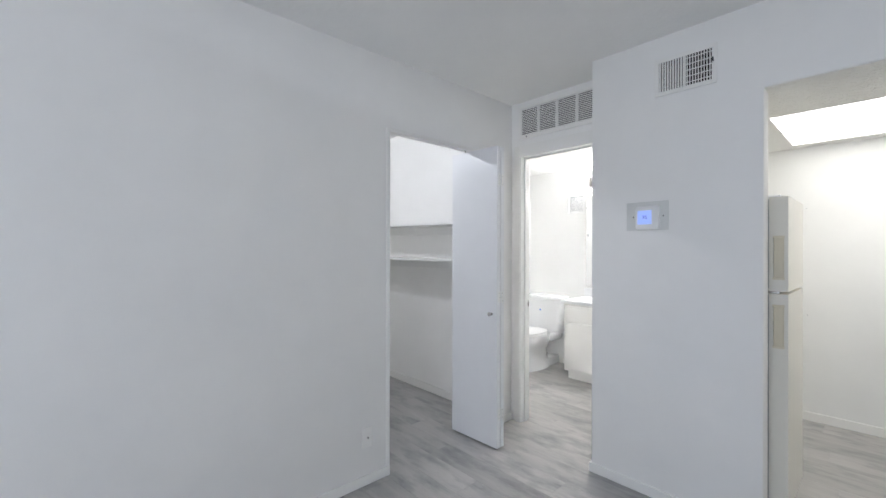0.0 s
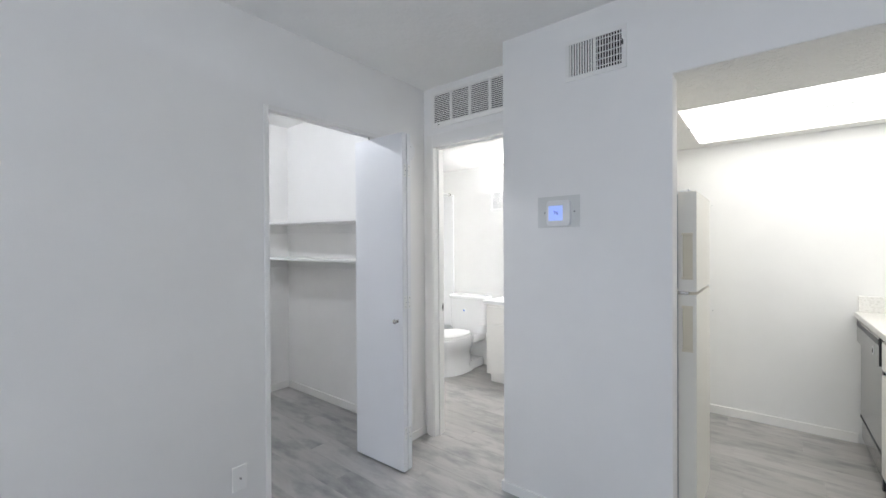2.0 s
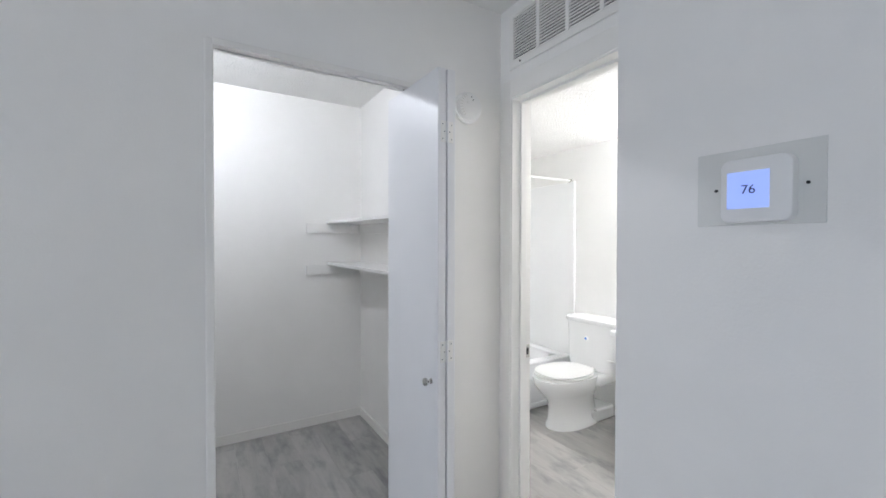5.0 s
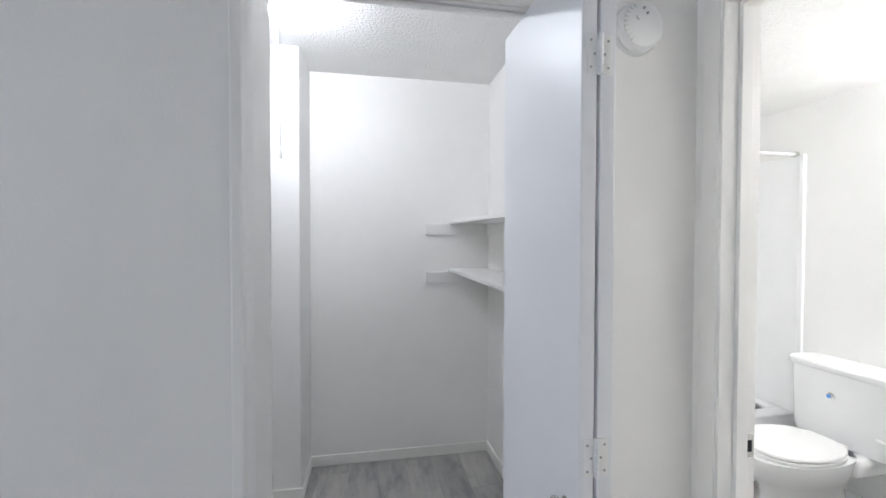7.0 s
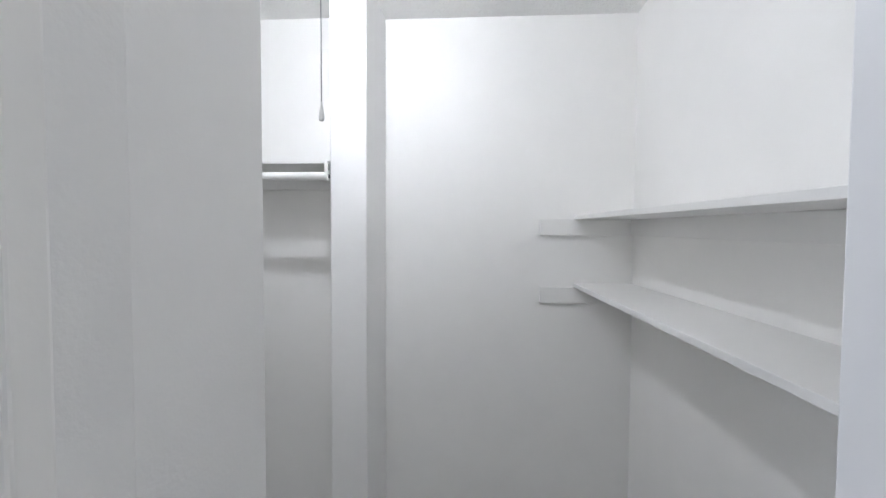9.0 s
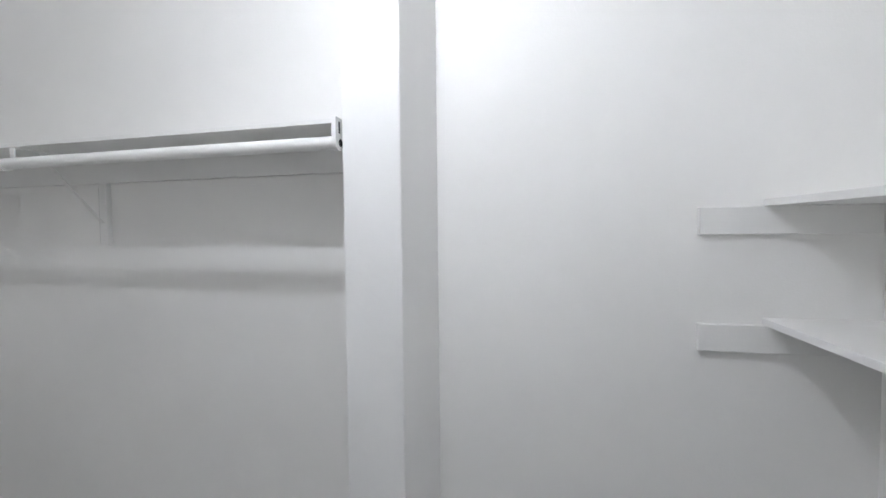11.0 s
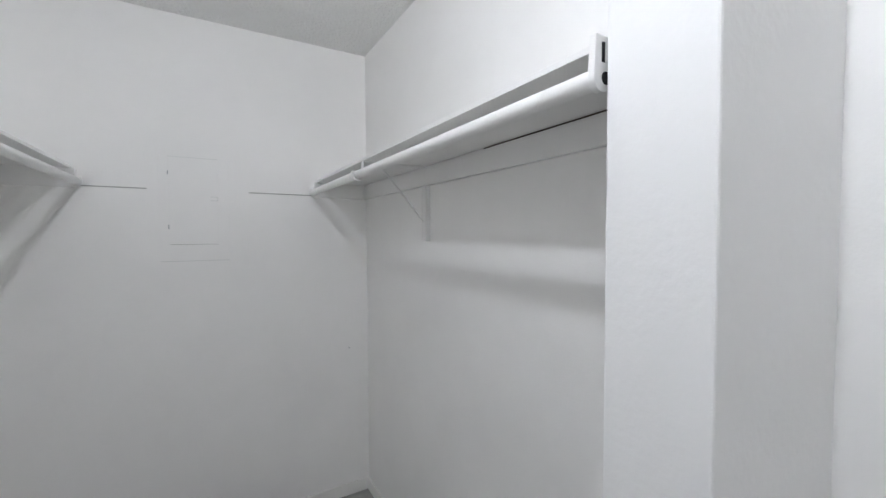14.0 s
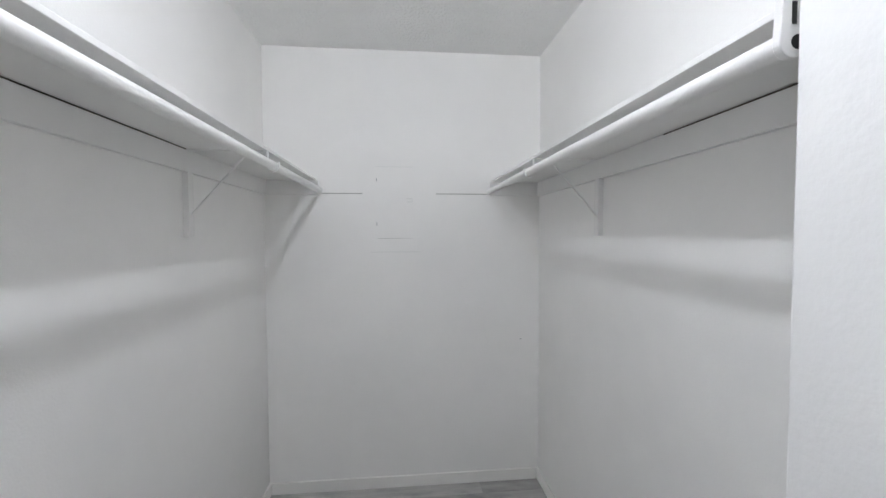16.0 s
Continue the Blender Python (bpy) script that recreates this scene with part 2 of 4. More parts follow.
# ---- plan, in metres ----
X_BACK, X_ROD, X_LEFT = -1.710, -1.684, -0.104   # closet back wall, rod wall, living-side wall
Y_END, Y_SHELF = -2.12, 1.105                     # closet end wall, wall behind the linen shelves
Y_BATH, Y_HALL = 1.187, 0.935                     # wall with the bathroom door, wall with the thermostat
X_HALL, X_KIT = 0.808, 1.641                      # ends of the thermostat wall
Z_LIV, Z_CLO, Z_BATH, Z_KIT, Z_SOFFIT = 2.50, 2.532, 2.29, 2.17, 2.105
Y_NORTH = 2.91                                    # bathroom back wall
TOP = 2.62
JAMB, OPEN_END = 0.003, 0.785                     # closet opening
HEAD = 2.080
PIER_X, PIER_Y0, PIER_Y1 = -1.375, -0.240, -0.084
STUB_X, STUB_Y = -0.405, -0.024


def prism(bm, profile, axis, a, b, bevel=0.003):
    """A wall from its outline, given along the wall and upwards, and its two faces a and b."""
    def at(u, w, d):
        return (u, d, w) if axis == "y" else (d, u, w)
    one = [bm.verts.new(at(u, w, a)) for u, w in profile]
    two = [bm.verts.new(at(u, w, b)) for u, w in profile]
    bm.faces.new(one)
    bm.faces.new(list(reversed(two)))
    n = len(profile)
    for k in range(n):
        bm.faces.new((one[k], one[(k + 1) % n], two[(k + 1) % n], two[k]))
    bmesh.ops.recalc_face_normals(bm, faces=bm.faces[:])
    if bevel:
        bmesh.ops.bevel(bm, geom=bm.edges[:], offset=bevel, segments=2, affect="EDGES", profile=0.5)
    return bm


def outline_wall(name, profile, axis, a, b, mat, label):
    return tagged(part(name, prism(bmesh.new(), profile, axis, a, b), mat, smooth=True), label, "wall", kind="structure")


# ---- structure ----
outline_wall("wall_closet_front", [(-4.1, -0.03), (JAMB, -0.03), (JAMB, HEAD), (OPEN_END, HEAD), (OPEN_END, -0.03), (1.24, -0.03), (1.24, TOP), (-4.1, TOP)],
             "x", X_LEFT, 0, WALL, "white painted living room wall with closet opening")
structure("wall_closet_stub", [(STUB_X, X_LEFT + 0.01, -0.15, STUB_Y, -0.03, TOP)], WALL, "white painted stub wall at the closet opening", bevel=0.004)
structure("wall_closet_back", [(-1.86, X_BACK, PIER_Y1 - 0.05, Y_SHELF + 0.05, -0.03, TOP)], WALL, "white painted back wall of the closet")
structure("wall_closet_rod_side", [(-1.86, X_ROD, -2.2, PIER_Y0 + 0.05, -0.03, TOP)], WALL, "white painted wall behind the hanging rod")
pier = structure("wall_closet_pier", [(-1.86, PIER_X, PIER_Y0, PIER_Y1, -0.03, TOP)], ROUGH_PAINT, "white textured pier between shelves and hanging rod", bevel=0.004)
for v in pier.data.vertices:   # its shelf-side face runs slightly out of square
    if v.co.y > (PIER_Y0 + PIER_Y1) / 2:
        v.co.y += (-1.54 - v.co.x) * 0.032
structure("wall_closet_end", [(-1.86, X_LEFT, -2.23, Y_END, -0.03, TOP)], WALL, "white painted end wall of the closet")
structure("wall_linen", [(-1.86, X_LEFT + 0.01, Y_SHELF, 1.29, -0.03, TOP)], WALL, "white painted wall behind the linen shelves")
outline_wall("wall_bath_door", [(-0.06, -0.03), (0.088, -0.03), (0.088, 2.090), (0.87, 2.090), (0.87, TOP), (-0.06, TOP)], "y", Y_BATH, 1.29, WALL, "white painted wall over the bathroom door")
outline_wall("wall_thermostat", [(X_HALL, -0.03), (X_KIT, -0.03), (X_KIT, Z_SOFFIT), (3.15, Z_SOFFIT), (3.15, -0.03), (4.05, -0.03), (4.05, TOP), (X_HALL, TOP)],
             "y", Y_HALL, Y_HALL + 0.11, WALL, "white painted wall with the thermostat and the kitchen opening")
structure("wall_bath_east", [(X_HALL + 0.003, 0.91, Y_HALL + 0.1, 2.93, -0.03, TOP)], WALL_BATH, "white painted wall between bathroom and kitchen")
structure("wall_north", [(-1.87, 0.86, Y_NORTH, 3.04, -0.03, TOP)], WALL_BATH, "off-white back wall of the bathroom")
structure("wall_kitchen_north", [(0.86, 3.4, 2.91, 3.04, -0.03, TOP)], WALL_KITCHEN, "cream-white back wall of the kitchen")
structure("wall_kitchen_east", [(3.3, 3.41, 1.0, 2.91, -0.03, TOP)], WALL_KITCHEN, "cream-white side wall of the kitchen")
structure("wall_bath_west", [(-1.96, -1.85, 1.29, 3.04, -0.03, TOP)], WALL_BATH, "off-white outer wall of the bathroom")
structure("wall_east", [(4.0, 4.11, -4.1, 0.98, -0.03, TOP)], WALL, "white painted living room wall")
outline_wall("wall_south", [(-0.05, -0.03), (1.1, -0.03), (1.1, 2.2), (3.5, 2.2), (3.5, -0.03), (4.05, -0.03), (4.05, TOP), (-0.05, TOP)], "y", -4.11, -4.0, WALL, "white painted living room wall with a window")
structure("wall_south_sill", [(1.1, 3.5, -4.11, -4.0, -0.03, 0.4)], WALL, "white painted wall under the window")

structure("ceiling_living", [(0, 4.0, -4.0, Y_HALL, Z_LIV, Z_LIV + 0.05), (0, X_HALL + 0.003, Y_HALL, Y_BATH, Z_LIV, Z_LIV + 0.05)], CEIL_PLAIN, "off-white lightly textured ceiling", "ceiling")
structure("ceiling_closet", [(X_BACK - 0.05, X_LEFT + 0.01, Y_END - 0.01, Y_SHELF + 0.01, Z_CLO, Z_CLO + 0.05)], CEIL, "white knockdown textured closet ceiling", "ceiling")
structure("ceiling_bath", [(-1.86, 0.81, 1.28, 2.94, Z_BATH, Z_BATH + 0.05)], CEIL, "white knockdown textured bathroom ceiling", "ceiling")
structure("ceiling_kitchen", [(0.9, 3.31, Y_HALL + 0.004, 1.52, Z_SOFFIT - 0.004, 2.5), (0.9, 1.52, 1.52, 2.92, Z_KIT, 2.5), (1.52, 3.31, 2.77, 2.92, Z_KIT, 2.5),
                              (1.52, 3.31, 1.52, 2.77, 2.30, 2.5)], CEIL_KITCHEN, "cream knockdown textured kitchen ceiling", "ceiling")
structure("roof_slab", [(-2.0, 4.2, -4.2, 3.1, 2.62, 2.8)], WALL, "plain slab over the rooms", "roof")
ground = structure("ground", [(-400, 400, -400, 400, -0.5, -0.4)], OUTDOOR, "dry lawn outside the window", "ground")

floor = structure("floor", [(-1.95, -0.11, -2.23, 3.0, -0.12, -0.008), (-0.11, 4.1, -4.1, 3.0, -0.12, -0.008)], SUBFLOOR, "grey wood-look vinyl plank floor", "floor")


def skirting(runs):
    """Runs along walls: (axis, wall, side, from, to); side is the way it faces. The living room's is lower."""
    for axis, wall, side, a, b in runs:
        tall = 0.056 if (axis, wall) in (("x", 0), ("y", Y_HALL), ("x", X_HALL)) else 0.068
        bm = bmesh.new()
        lo, hi = sorted((wall, wall + side * 0.012))
        if axis == "x":
            box(bm, lo, hi, a, b, 0.0, tall, 0.003)
        else:
            box(bm, a, b, lo, hi, 0.0, tall, 0.003)
        tagged(part("baseboard", bm, TRIM), "white painted wooden baseboard along the wall", "baseboard", kind="structure")


skirting([("x", 0, 1, -4.0, JAMB), ("x", 0, 1, OPEN_END + 0.03, Y_BATH), ("x", X_BACK, 1, PIER_Y1 + 0.013, Y_SHELF), ("y", Y_SHELF, -1, X_BACK + 0.013, X_LEFT),
          ("y", PIER_Y1, 1, X_BACK, PIER_X), ("x", PIER_X, 1, PIER_Y0, PIER_Y1 + 0.012), ("x", X_ROD, 1, Y_END, PIER_Y0 - 0.001), ("y", Y_END, 1, X_ROD + 0.013, X_LEFT - 0.014),
          ("x", X_LEFT, -1, Y_END, -0.151), ("y", STUB_Y, 1, STUB_X, X_LEFT - 0.002), ("y", Y_HALL, -1, X_HALL, X_KIT), ("x", X_HALL, -1, Y_HALL - 0.012, Y_BATH),
          ("y", 2.91, -1, 0.92, 2.44), ("y", Y_NORTH, -1, -1.07, 0.79), ("x", 4.0, -1, -4.0, 0.93)])

bm = bmesh.new()
box(bm, -0.030, 0.006, JAMB - 0.024, JAMB + 0.002, 0.0, HEAD, 0.005, 3)
tagged(part("trim_jamb", bm, TRIM), "thin white painted corner trim of the closet opening", "trim", kind="structure")

# window behind the walk
window = thing("window_1", (2.3, -4.05, 0.4), "white framed living room window", "window")
window["kind"] = "structure"
bm = bmesh.new()
for b in ((1.1, 3.5, -4.09, -4.02, 0.4, 0.45), (1.1, 3.5, -4.09, -4.02, 2.15, 2.2), (1.1, 1.15, -4.09, -4.02, 0.45, 2.15), (3.45, 3.5, -4.09, -4.02, 0.45, 2.15), (2.28, 2.32, -4.09, -4.02, 0.45, 2.15)):
    box(bm, *b)
part("window_frame", bm, TRIM, window)
for x0, x1 in ((1.15, 2.28), (2.32, 3.45)):
    bm = bmesh.new()
    box(bm, x0, x1, -4.058, -4.052, 0.45, 2.15)
    pane = part("pane", bm, GLASS, window)
    pane.visible_shadow = False


# ---- bathroom door frame ----
door_frame = thing("door_frame", (0.45, Y_BATH, 0), "white painted frame of the open bathroom doorway", "door frame")
door_frame["kind"] = "structure"
OX0, OTOP = 0.096, 2.072
bm = bmesh.new()
box(bm, 0.035, OX0 - 0.008, Y_BATH - 0.014, Y_BATH, 0, OTOP + 0.090, 0.003)
part("casing_side", bm, TRIM, door_frame)
bm = bmesh.new()
box(bm, OX0 - 0.008, X_HALL, Y_BATH - 0.014, Y_BATH, OTOP + 0.008, OTOP + 0.090, 0.003)
part("casing_head", bm, TRIM, door_frame)
bm = bmesh.new()
box(bm, 0.080, OX0, Y_BATH - 0.01, 1.292, 0, OTOP, 0.002)
jamb = part("jamb", bm, TRIM, door_frame)
bm = bmesh.new()
box(bm, OX0, OX0 + 0.012, Y_BATH + 0.035, Y_BATH + 0.07, 0, OTOP - 0.012, 0.002)
part("door_stop", bm, TRIM, jamb)
bm = bmesh.new()
box(bm, OX0 - 0.001, OX0 + 0.002, Y_BATH + 0.074, Y_BATH + 0.1, 0.89, 0.95, 0.0008)
plate = part("strike_plate", bm, CHROME, jamb, "nickel strike plate")
bm = bmesh.new()
box(bm, OX0 + 0.0015, OX0 + 0.003, Y_BATH + 0.081, Y_BATH + 0.092, 0.905, 0.935)
part("latch_hole", bm, DARK, plate, "dark latch hole")
bm = bmesh.new()
box(bm, 0.080, 0.85, Y_BATH - 0.01, 1.292, OTOP, 2.092, 0.002)
head = part("head_jamb", bm, TRIM, door_frame)
bm = bmesh.new()
box(bm, OX0, 0.83, Y_BATH + 0.035, Y_BATH + 0.07, OTOP - 0.012, OTOP, 0.002)
part("door_stop", bm, TRIM, head)


# ---- return air grille over the bathroom door ----
def return_grille():
    g = thing("return_air_grille", (0.48, Y_BATH, 2.18), "white louvred return air grille above the bathroom door", "air grille")
    z0, z1, y = 2.208, 2.458, Y_BATH
    bm = bmesh.new()
    box(bm, 0.085, 0.80, y - 0.001, y + 0.003, z0 + 0.02, z1 - 0.02)
    part("duct_backing", bm, DARK, g, "dark duct behind the louvres")
    bm = bmesh.new()
    box(bm, 0.075, 0.80, y - 0.012, y, z0, 2.238, 0.002)
    box(bm, 0.075, 0.80, y - 0.012, y, 2.439, z1, 0.002)
    box(bm, 0.075, 0.103, y - 0.012, y, 2.238, 2.439)
    xs = [0.103, 0.259, 0.416, 0.573, 0.730]
    for x in xs[1:]:
        box(bm, x - 0.012, x + 0.006, y - 0.012, y, 2.238, 2.439)
    part("frame", bm, TRIM, g)
    for i, x in enumerate(xs):
        x1 = xs[i + 1] - 0.012 if i + 1 < len(xs) else 0.80
        for k in range(16):
            zc = 2.2435 + k * 0.0127
            bm = bmesh.new()
            box(bm, x + (0.006 if i else 0), x1, y - 0.0105, y - 0.0022, -0.0031, 0.0028)
            bmesh.ops.rotate(bm, verts=bm.verts[:], cent=(0, y - 0.006, 0), matrix=Matrix.Rotation(radians(14), 3, "X"))
            bmesh.ops.translate(bm, verts=bm.verts[:], vec=(0, 0, zc))
            part("slat", bm, TRIM, g)
    bm = bmesh.new()
    tube(bm, (0.15, y - 0.016, 2.224), (0.15, y - 0.011, 2.224), 0.004)
    part("screw", bm, BLACK, g, "dark mounting screw")


return_grille()


# ---- supply register on the thermostat wall ----
def supply_register():
    g = thing("supply_register", (1.333, Y_HALL, 2.17), "white wall register with one half open", "air vent")
    y, x0, x1, z0, z1 = Y_HALL, 1.192, 1.437, 2.202, 2.358
    bm = bmesh.new()
    box(bm, x0, x1, y - 0.002, y + 0.002, z0, z1)
    part("duct_backing", bm, DARK, g, "dark duct opening")
    bm = bmesh.new()
    for b in ((x0 - 0.022, x1 + 0.022, z0 - 0.022, z0), (x0 - 0.022, x1 + 0.022, z1, z1 + 0.022), (x0 - 0.022, x0, z0, z1), (x1, x1 + 0.022, z0, z1),
              ((x0 + x1) / 2 - 0.007, (x0 + x1) / 2 + 0.007, z0, z1)):
        box(bm, b[0], b[1], y - 0.008, y, b[2], b[3], 0.0015)
    part("frame", bm, TRIM, g)
    n = 9
    half_width = (x1 - x0) / 2 - 0.008
    for half, wide in ((0, 0.0075), (1, 0.0040)):
        for k in range(n):
            xc = x0 + half * ((x1 - x0) / 2 + 0.007) + (k + 0.5) * half_width / n
            bm = bmesh.new()
            box(bm, xc - wide / 2, xc + wide / 2, y - 0.009, y - 0.0035, z0, z1, 0.0006)
            part("fin", bm, TRIM, g)
    for k in range(5):
        zc = z0 + (k + 0.5) * (z1 - z0) / 5
        bm = bmesh.new()
        box(bm, (x0 + x1) / 2 + 0.007, x1, y - 0.004, y - 0.0025, zc - 0.002, zc + 0.002)
        part("crossbar", bm, TRIM, g)
    bm = bmesh.new()
    box(bm, x1 + 0.004, x1 + 0.009, y - 0.022, y - 0.008, 2.285, 2.305, 0.001)
    part("damper_lever", bm, BLACK, g)


supply_register()


# ---- thermostat ----
def thermostat():
    t = thing("thermostat", (1.15, Y_HALL, 1.45), "white square thermostat with a blue lit screen reading 76", "thermostat")
    y = Y_HALL
    bm = bmesh.new()
    box(bm, 1.019, 1.240, y - 0.003, y + 0.001, 1.460, 1.618, 0.0012)
    part("backplate", bm, BACKPLATE, t, "flat grey backing plate")
    bm = bmesh.new()
    box(bm, 1.076, 1.199, y - 0.028, y - 0.003, 1.465, 1.594, 0.0)
    vert = [e for e in bm.edges if abs((e.verts[0].co - e.verts[1].co).y) > 0.01]
    bmesh.ops.bevel(bm, geom=vert, offset=0.018, segments=5, affect="EDGES", profile=0.5)
    front = [e for e in bm.edges if all(v.co.y < y - 0.027 for v in e.verts)]
    bmesh.ops.bevel(bm, geom=front, offset=0.004, segments=2, affect="EDGES", profile=0.5)
    part("case", bm, PLASTIC, t, smooth=True)
    bm = bmesh.new()
    box(bm, 1.090, 1.163, y - 0.0292, y - 0.0275, 1.493, 1.567)
    screen = part("screen", bm, LCD_GLOW, t, "blue backlit liquid crystal screen")
    crv = bpy.data.curves.new("digits", "FONT")
    crv.body, crv.size, crv.align_x, crv.align_y, crv.extrude = "76", 0.026, "CENTER", "CENTER", 0.0002
    ob = new("digits_source", crv)
    bpy.context.view_layer.update()
    me = bpy.data.meshes.new_from_object(ob)
    bpy.data.objects.remove(ob)
    me.materials.append(INK)
    d = new("digits", me)
    d.parent = screen
    d.matrix_parent_inverse = screen.matrix_world.inverted()
    d.matrix_basis = pose(1.128, y - 0.0297, 1.530, 90, 0, 0)
    for x in (1.058, 1.214):
        bm = bmesh.new()
        tube(bm, (x, y - 0.0055, 1.536), (x, y - 0.002, 1.536), 0.0032)
        part("screw", bm, BLACK, t, "dark mounting screw")


thermostat()


# ---- wall jack by the closet ----
jack = thing("wall_jack", (0, -0.151, 0.212), "white painted cable jack plate low on the wall", "wall jack")
bm = bmesh.new()
box(bm, 0, 0.005, -0.186, -0.116, 0.212, 0.328, 0.002)
part("plate", bm, TRIM, jack)
bm = bmesh.new()
tube(bm, (0.004, -0.151, 0.270), (0.014, -0.151, 0.270), 0.0048)
part("connector", bm, CHROME, jack, "small threaded metal connector")


# ---- smoke detector ----
def smoke_detector():
    m = pose(0, 0.993, 2.026, 0, 90, 0)
    s = thing("smoke_detector", (0, 0.993, 2.026), "round white plastic smoke detector on the wall", "smoke detector")
    bm = bmesh.new()
    ring(bm, [(0.070, 0), (0.070, 0.010), (0.068, 0.013)], 40, m)
    part("base", bm, PLASTIC, s, smooth=True)
    bm = bmesh.new()
    ring(bm, [(0.064, 0.012), (0.064, 0.026), (0.058, 0.034), (0.048, 0.037), (0.0, 0.038)], 40, m)
    cover = part("cover", bm, PLASTIC, s, smooth=True)
    for k in range(9):
        a = radians(-150 + k * 14)
        bm = bmesh.new()
        c = m @ Vector((0.050 * math.cos(a), 0.050 * math.sin(a), 0.0362))
        bmesh.ops.create_cube(bm, size=1, matrix=Matrix.Translation(c) @ m.to_3x3().to_4x4() @ pose(0, 0, 0, 0, 0, math.degrees(a)) @ Matrix.Diagonal((0.012, 0.004, 0.002, 1)))
        part("slot", bm, BACKPLATE, cover)
    for y, z, r in ((0.978, 2.042, 0.0075), (1.003, 2.054, 0.003), (0.993, 2.066, 0.003)):
        bm = bmesh.new()
        tube(bm, (0.036, y, z), (0.0405, y, z), r)
        part("button", bm, GREY if r < 0.005 else PLASTIC, cover)


smoke_detector()


# ---- folding closet door ----
def bifold_door():
    d = thing("bifold_door", (0.08, 0.73, 0), "white flush bifold closet door folded open", "door")
    end, gap = 0.263, 0.7285
    panels = []
    for y0, y1, turn in ((gap - 0.0365, gap - 0.0035, 1.2), (gap + 0.0035, gap + 0.0365, -0.8)):
        bm = bmesh.new()
        box(bm, end - 0.424, end, y0, y1, 0.014, 2.049, 0.0025)
        bmesh.ops.rotate(bm, verts=bm.verts[:], cent=(end, gap, 0), matrix=Matrix.Rotation(radians(turn), 3, "Z"))
        panels.append(part("door_panel", bm, DOOR, d))
    for z in (1.822, 1.03, 0.24):
        hinge = None
        for y0, y1 in ((gap - 0.026, gap - 0.003), (gap + 0.003, gap + 0.026)):
            bm = bmesh.new()
            box(bm, end - 0.001, end + 0.0026, y0, y1, z - 0.038, z + 0.038, 0.0008)
            hinge = part("hinge_leaf", bm, TRIM, d, "painted butt hinge leaf")
            for k in (-1, 0, 1):
                bm = bmesh.new()
                yc = (y0 + y1) / 2 + (0.004 if k else -0.004) * (1 if y0 > gap else -1)
                tube(bm, (end + 0.002, yc, z + k * 0.026), (end + 0.0034, yc, z + k * 0.026), 0.0028, seg=10)
                part("screw", bm, GREY, hinge, "painted-over screw")
        bm = bmesh.new()
        for k in (-2, -1, 0, 1, 2):
            tube(bm, (end + 0.005, gap, z + k * 0.0156 - 0.0072), (end + 0.005, gap, z + k * 0.0156 + 0.0072), 0.0052, seg=12)
        tube(bm, (end + 0.005, gap, z - 0.040), (end + 0.005, gap, z + 0.040), 0.0034, seg=10)
        part("hinge_knuckle", bm, PLASTIC, d, "painted hinge knuckle", smooth=True)
    bm = bmesh.new()
    ring(bm, [(0.011, 0), (0.011, 0.003), (0.005, 0.005), (0.005, 0.013), (0.012, 0.018), (0.015, 0.024), (0.013, 0.030), (0.006, 0.033)], 24, pose(end - 0.046, gap - 0.0372, 0.916, 90, 0, 0))
    part("knob", bm, CHROME, panels[0], "small nickel knob", smooth=True)
    bm = bmesh.new()
    tube(bm, (-0.051, gap - 0.020, 2.047), (-0.051, gap - 0.020, 2.078), 0.005, seg=12)
    part("guide_pin", bm, CHROME, panels[0])


bifold_door()
track = thing("bifold_track", (-0.055, 0.4, HEAD), "painted steel track under the closet head", "door track")
bm = bmesh.new()
for b in ((-0.070, -0.055, HEAD - 0.010, HEAD), (-0.047, -0.032, HEAD - 0.010, HEAD)):
    box(bm, b[0], b[1], JAMB, OPEN_END, b[2], b[3], 0.001)
part("channel", bm, TRIM, track)
bm = bmesh.new()
box(bm, -0.055, -0.047, JAMB, OPEN_END, HEAD - 0.003, HEAD)
part("slot", bm, DARK, track, "dark slot of the track")
bm = bmesh.new()
box(bm, -0.010, 0.006, JAMB, OPEN_END, HEAD - 0.020, HEAD + 0.004, 0.002)
tagged(part("trim_head", bm, TRIM), "thin white painted trim strip along the closet head", "trim", kind="structure")


# ---- linen shelves ----
def linen_shelf(z, drop, label):
    """Shelf whose underside is z at the back wall and drops towards the doorway."""
    s = thing("linen_shelf", (-0.9, Y_SHELF, z), label, "shelf", "linen shelves")
    fall = drop / (X_LEFT - X_BACK)

    def lean(bm):
        for v in bm.verts:
            v.co.z -= (v.co.x - X_BACK) * fall
        return bm
    bm = bmesh.new()
    box(bm, X_BACK + 0.001, X_LEFT - 0.003, 0.828, Y_SHELF - 0.003, z, z + 0.019, 0.0015)
    part("board", lean(bm), SHELF, s)
    for x0, x1 in ((X_BACK, X_BACK + 0.019), (X_LEFT - 0.021, X_LEFT)):
        bm = bmesh.new()
        box(bm, x0, x1, 0.667 if x0 == X_BACK else 0.80, Y_SHELF, z - 0.075, z - 0.0005, 0.002)
        part("end_cleat", lean(bm), SHELF, s)
    bm = bmesh.new()
    box(bm, X_BACK + 0.019, X_LEFT - 0.021, Y_SHELF - 0.019, Y_SHELF, z - 0.075, z - 0.0005, 0.002)
    part("back_cleat", lean(bm), SHELF, s)


linen_shelf(1.575, 0.026, "upper white painted plank shelf leaning slightly on wooden cleats")
linen_shelf(1.252, 0.0, "lower white painted plank shelf on wooden cleats")


# ---- hanging rods under shelves ----
SHELF_Z = 1.782
ROD_Z = 1.737


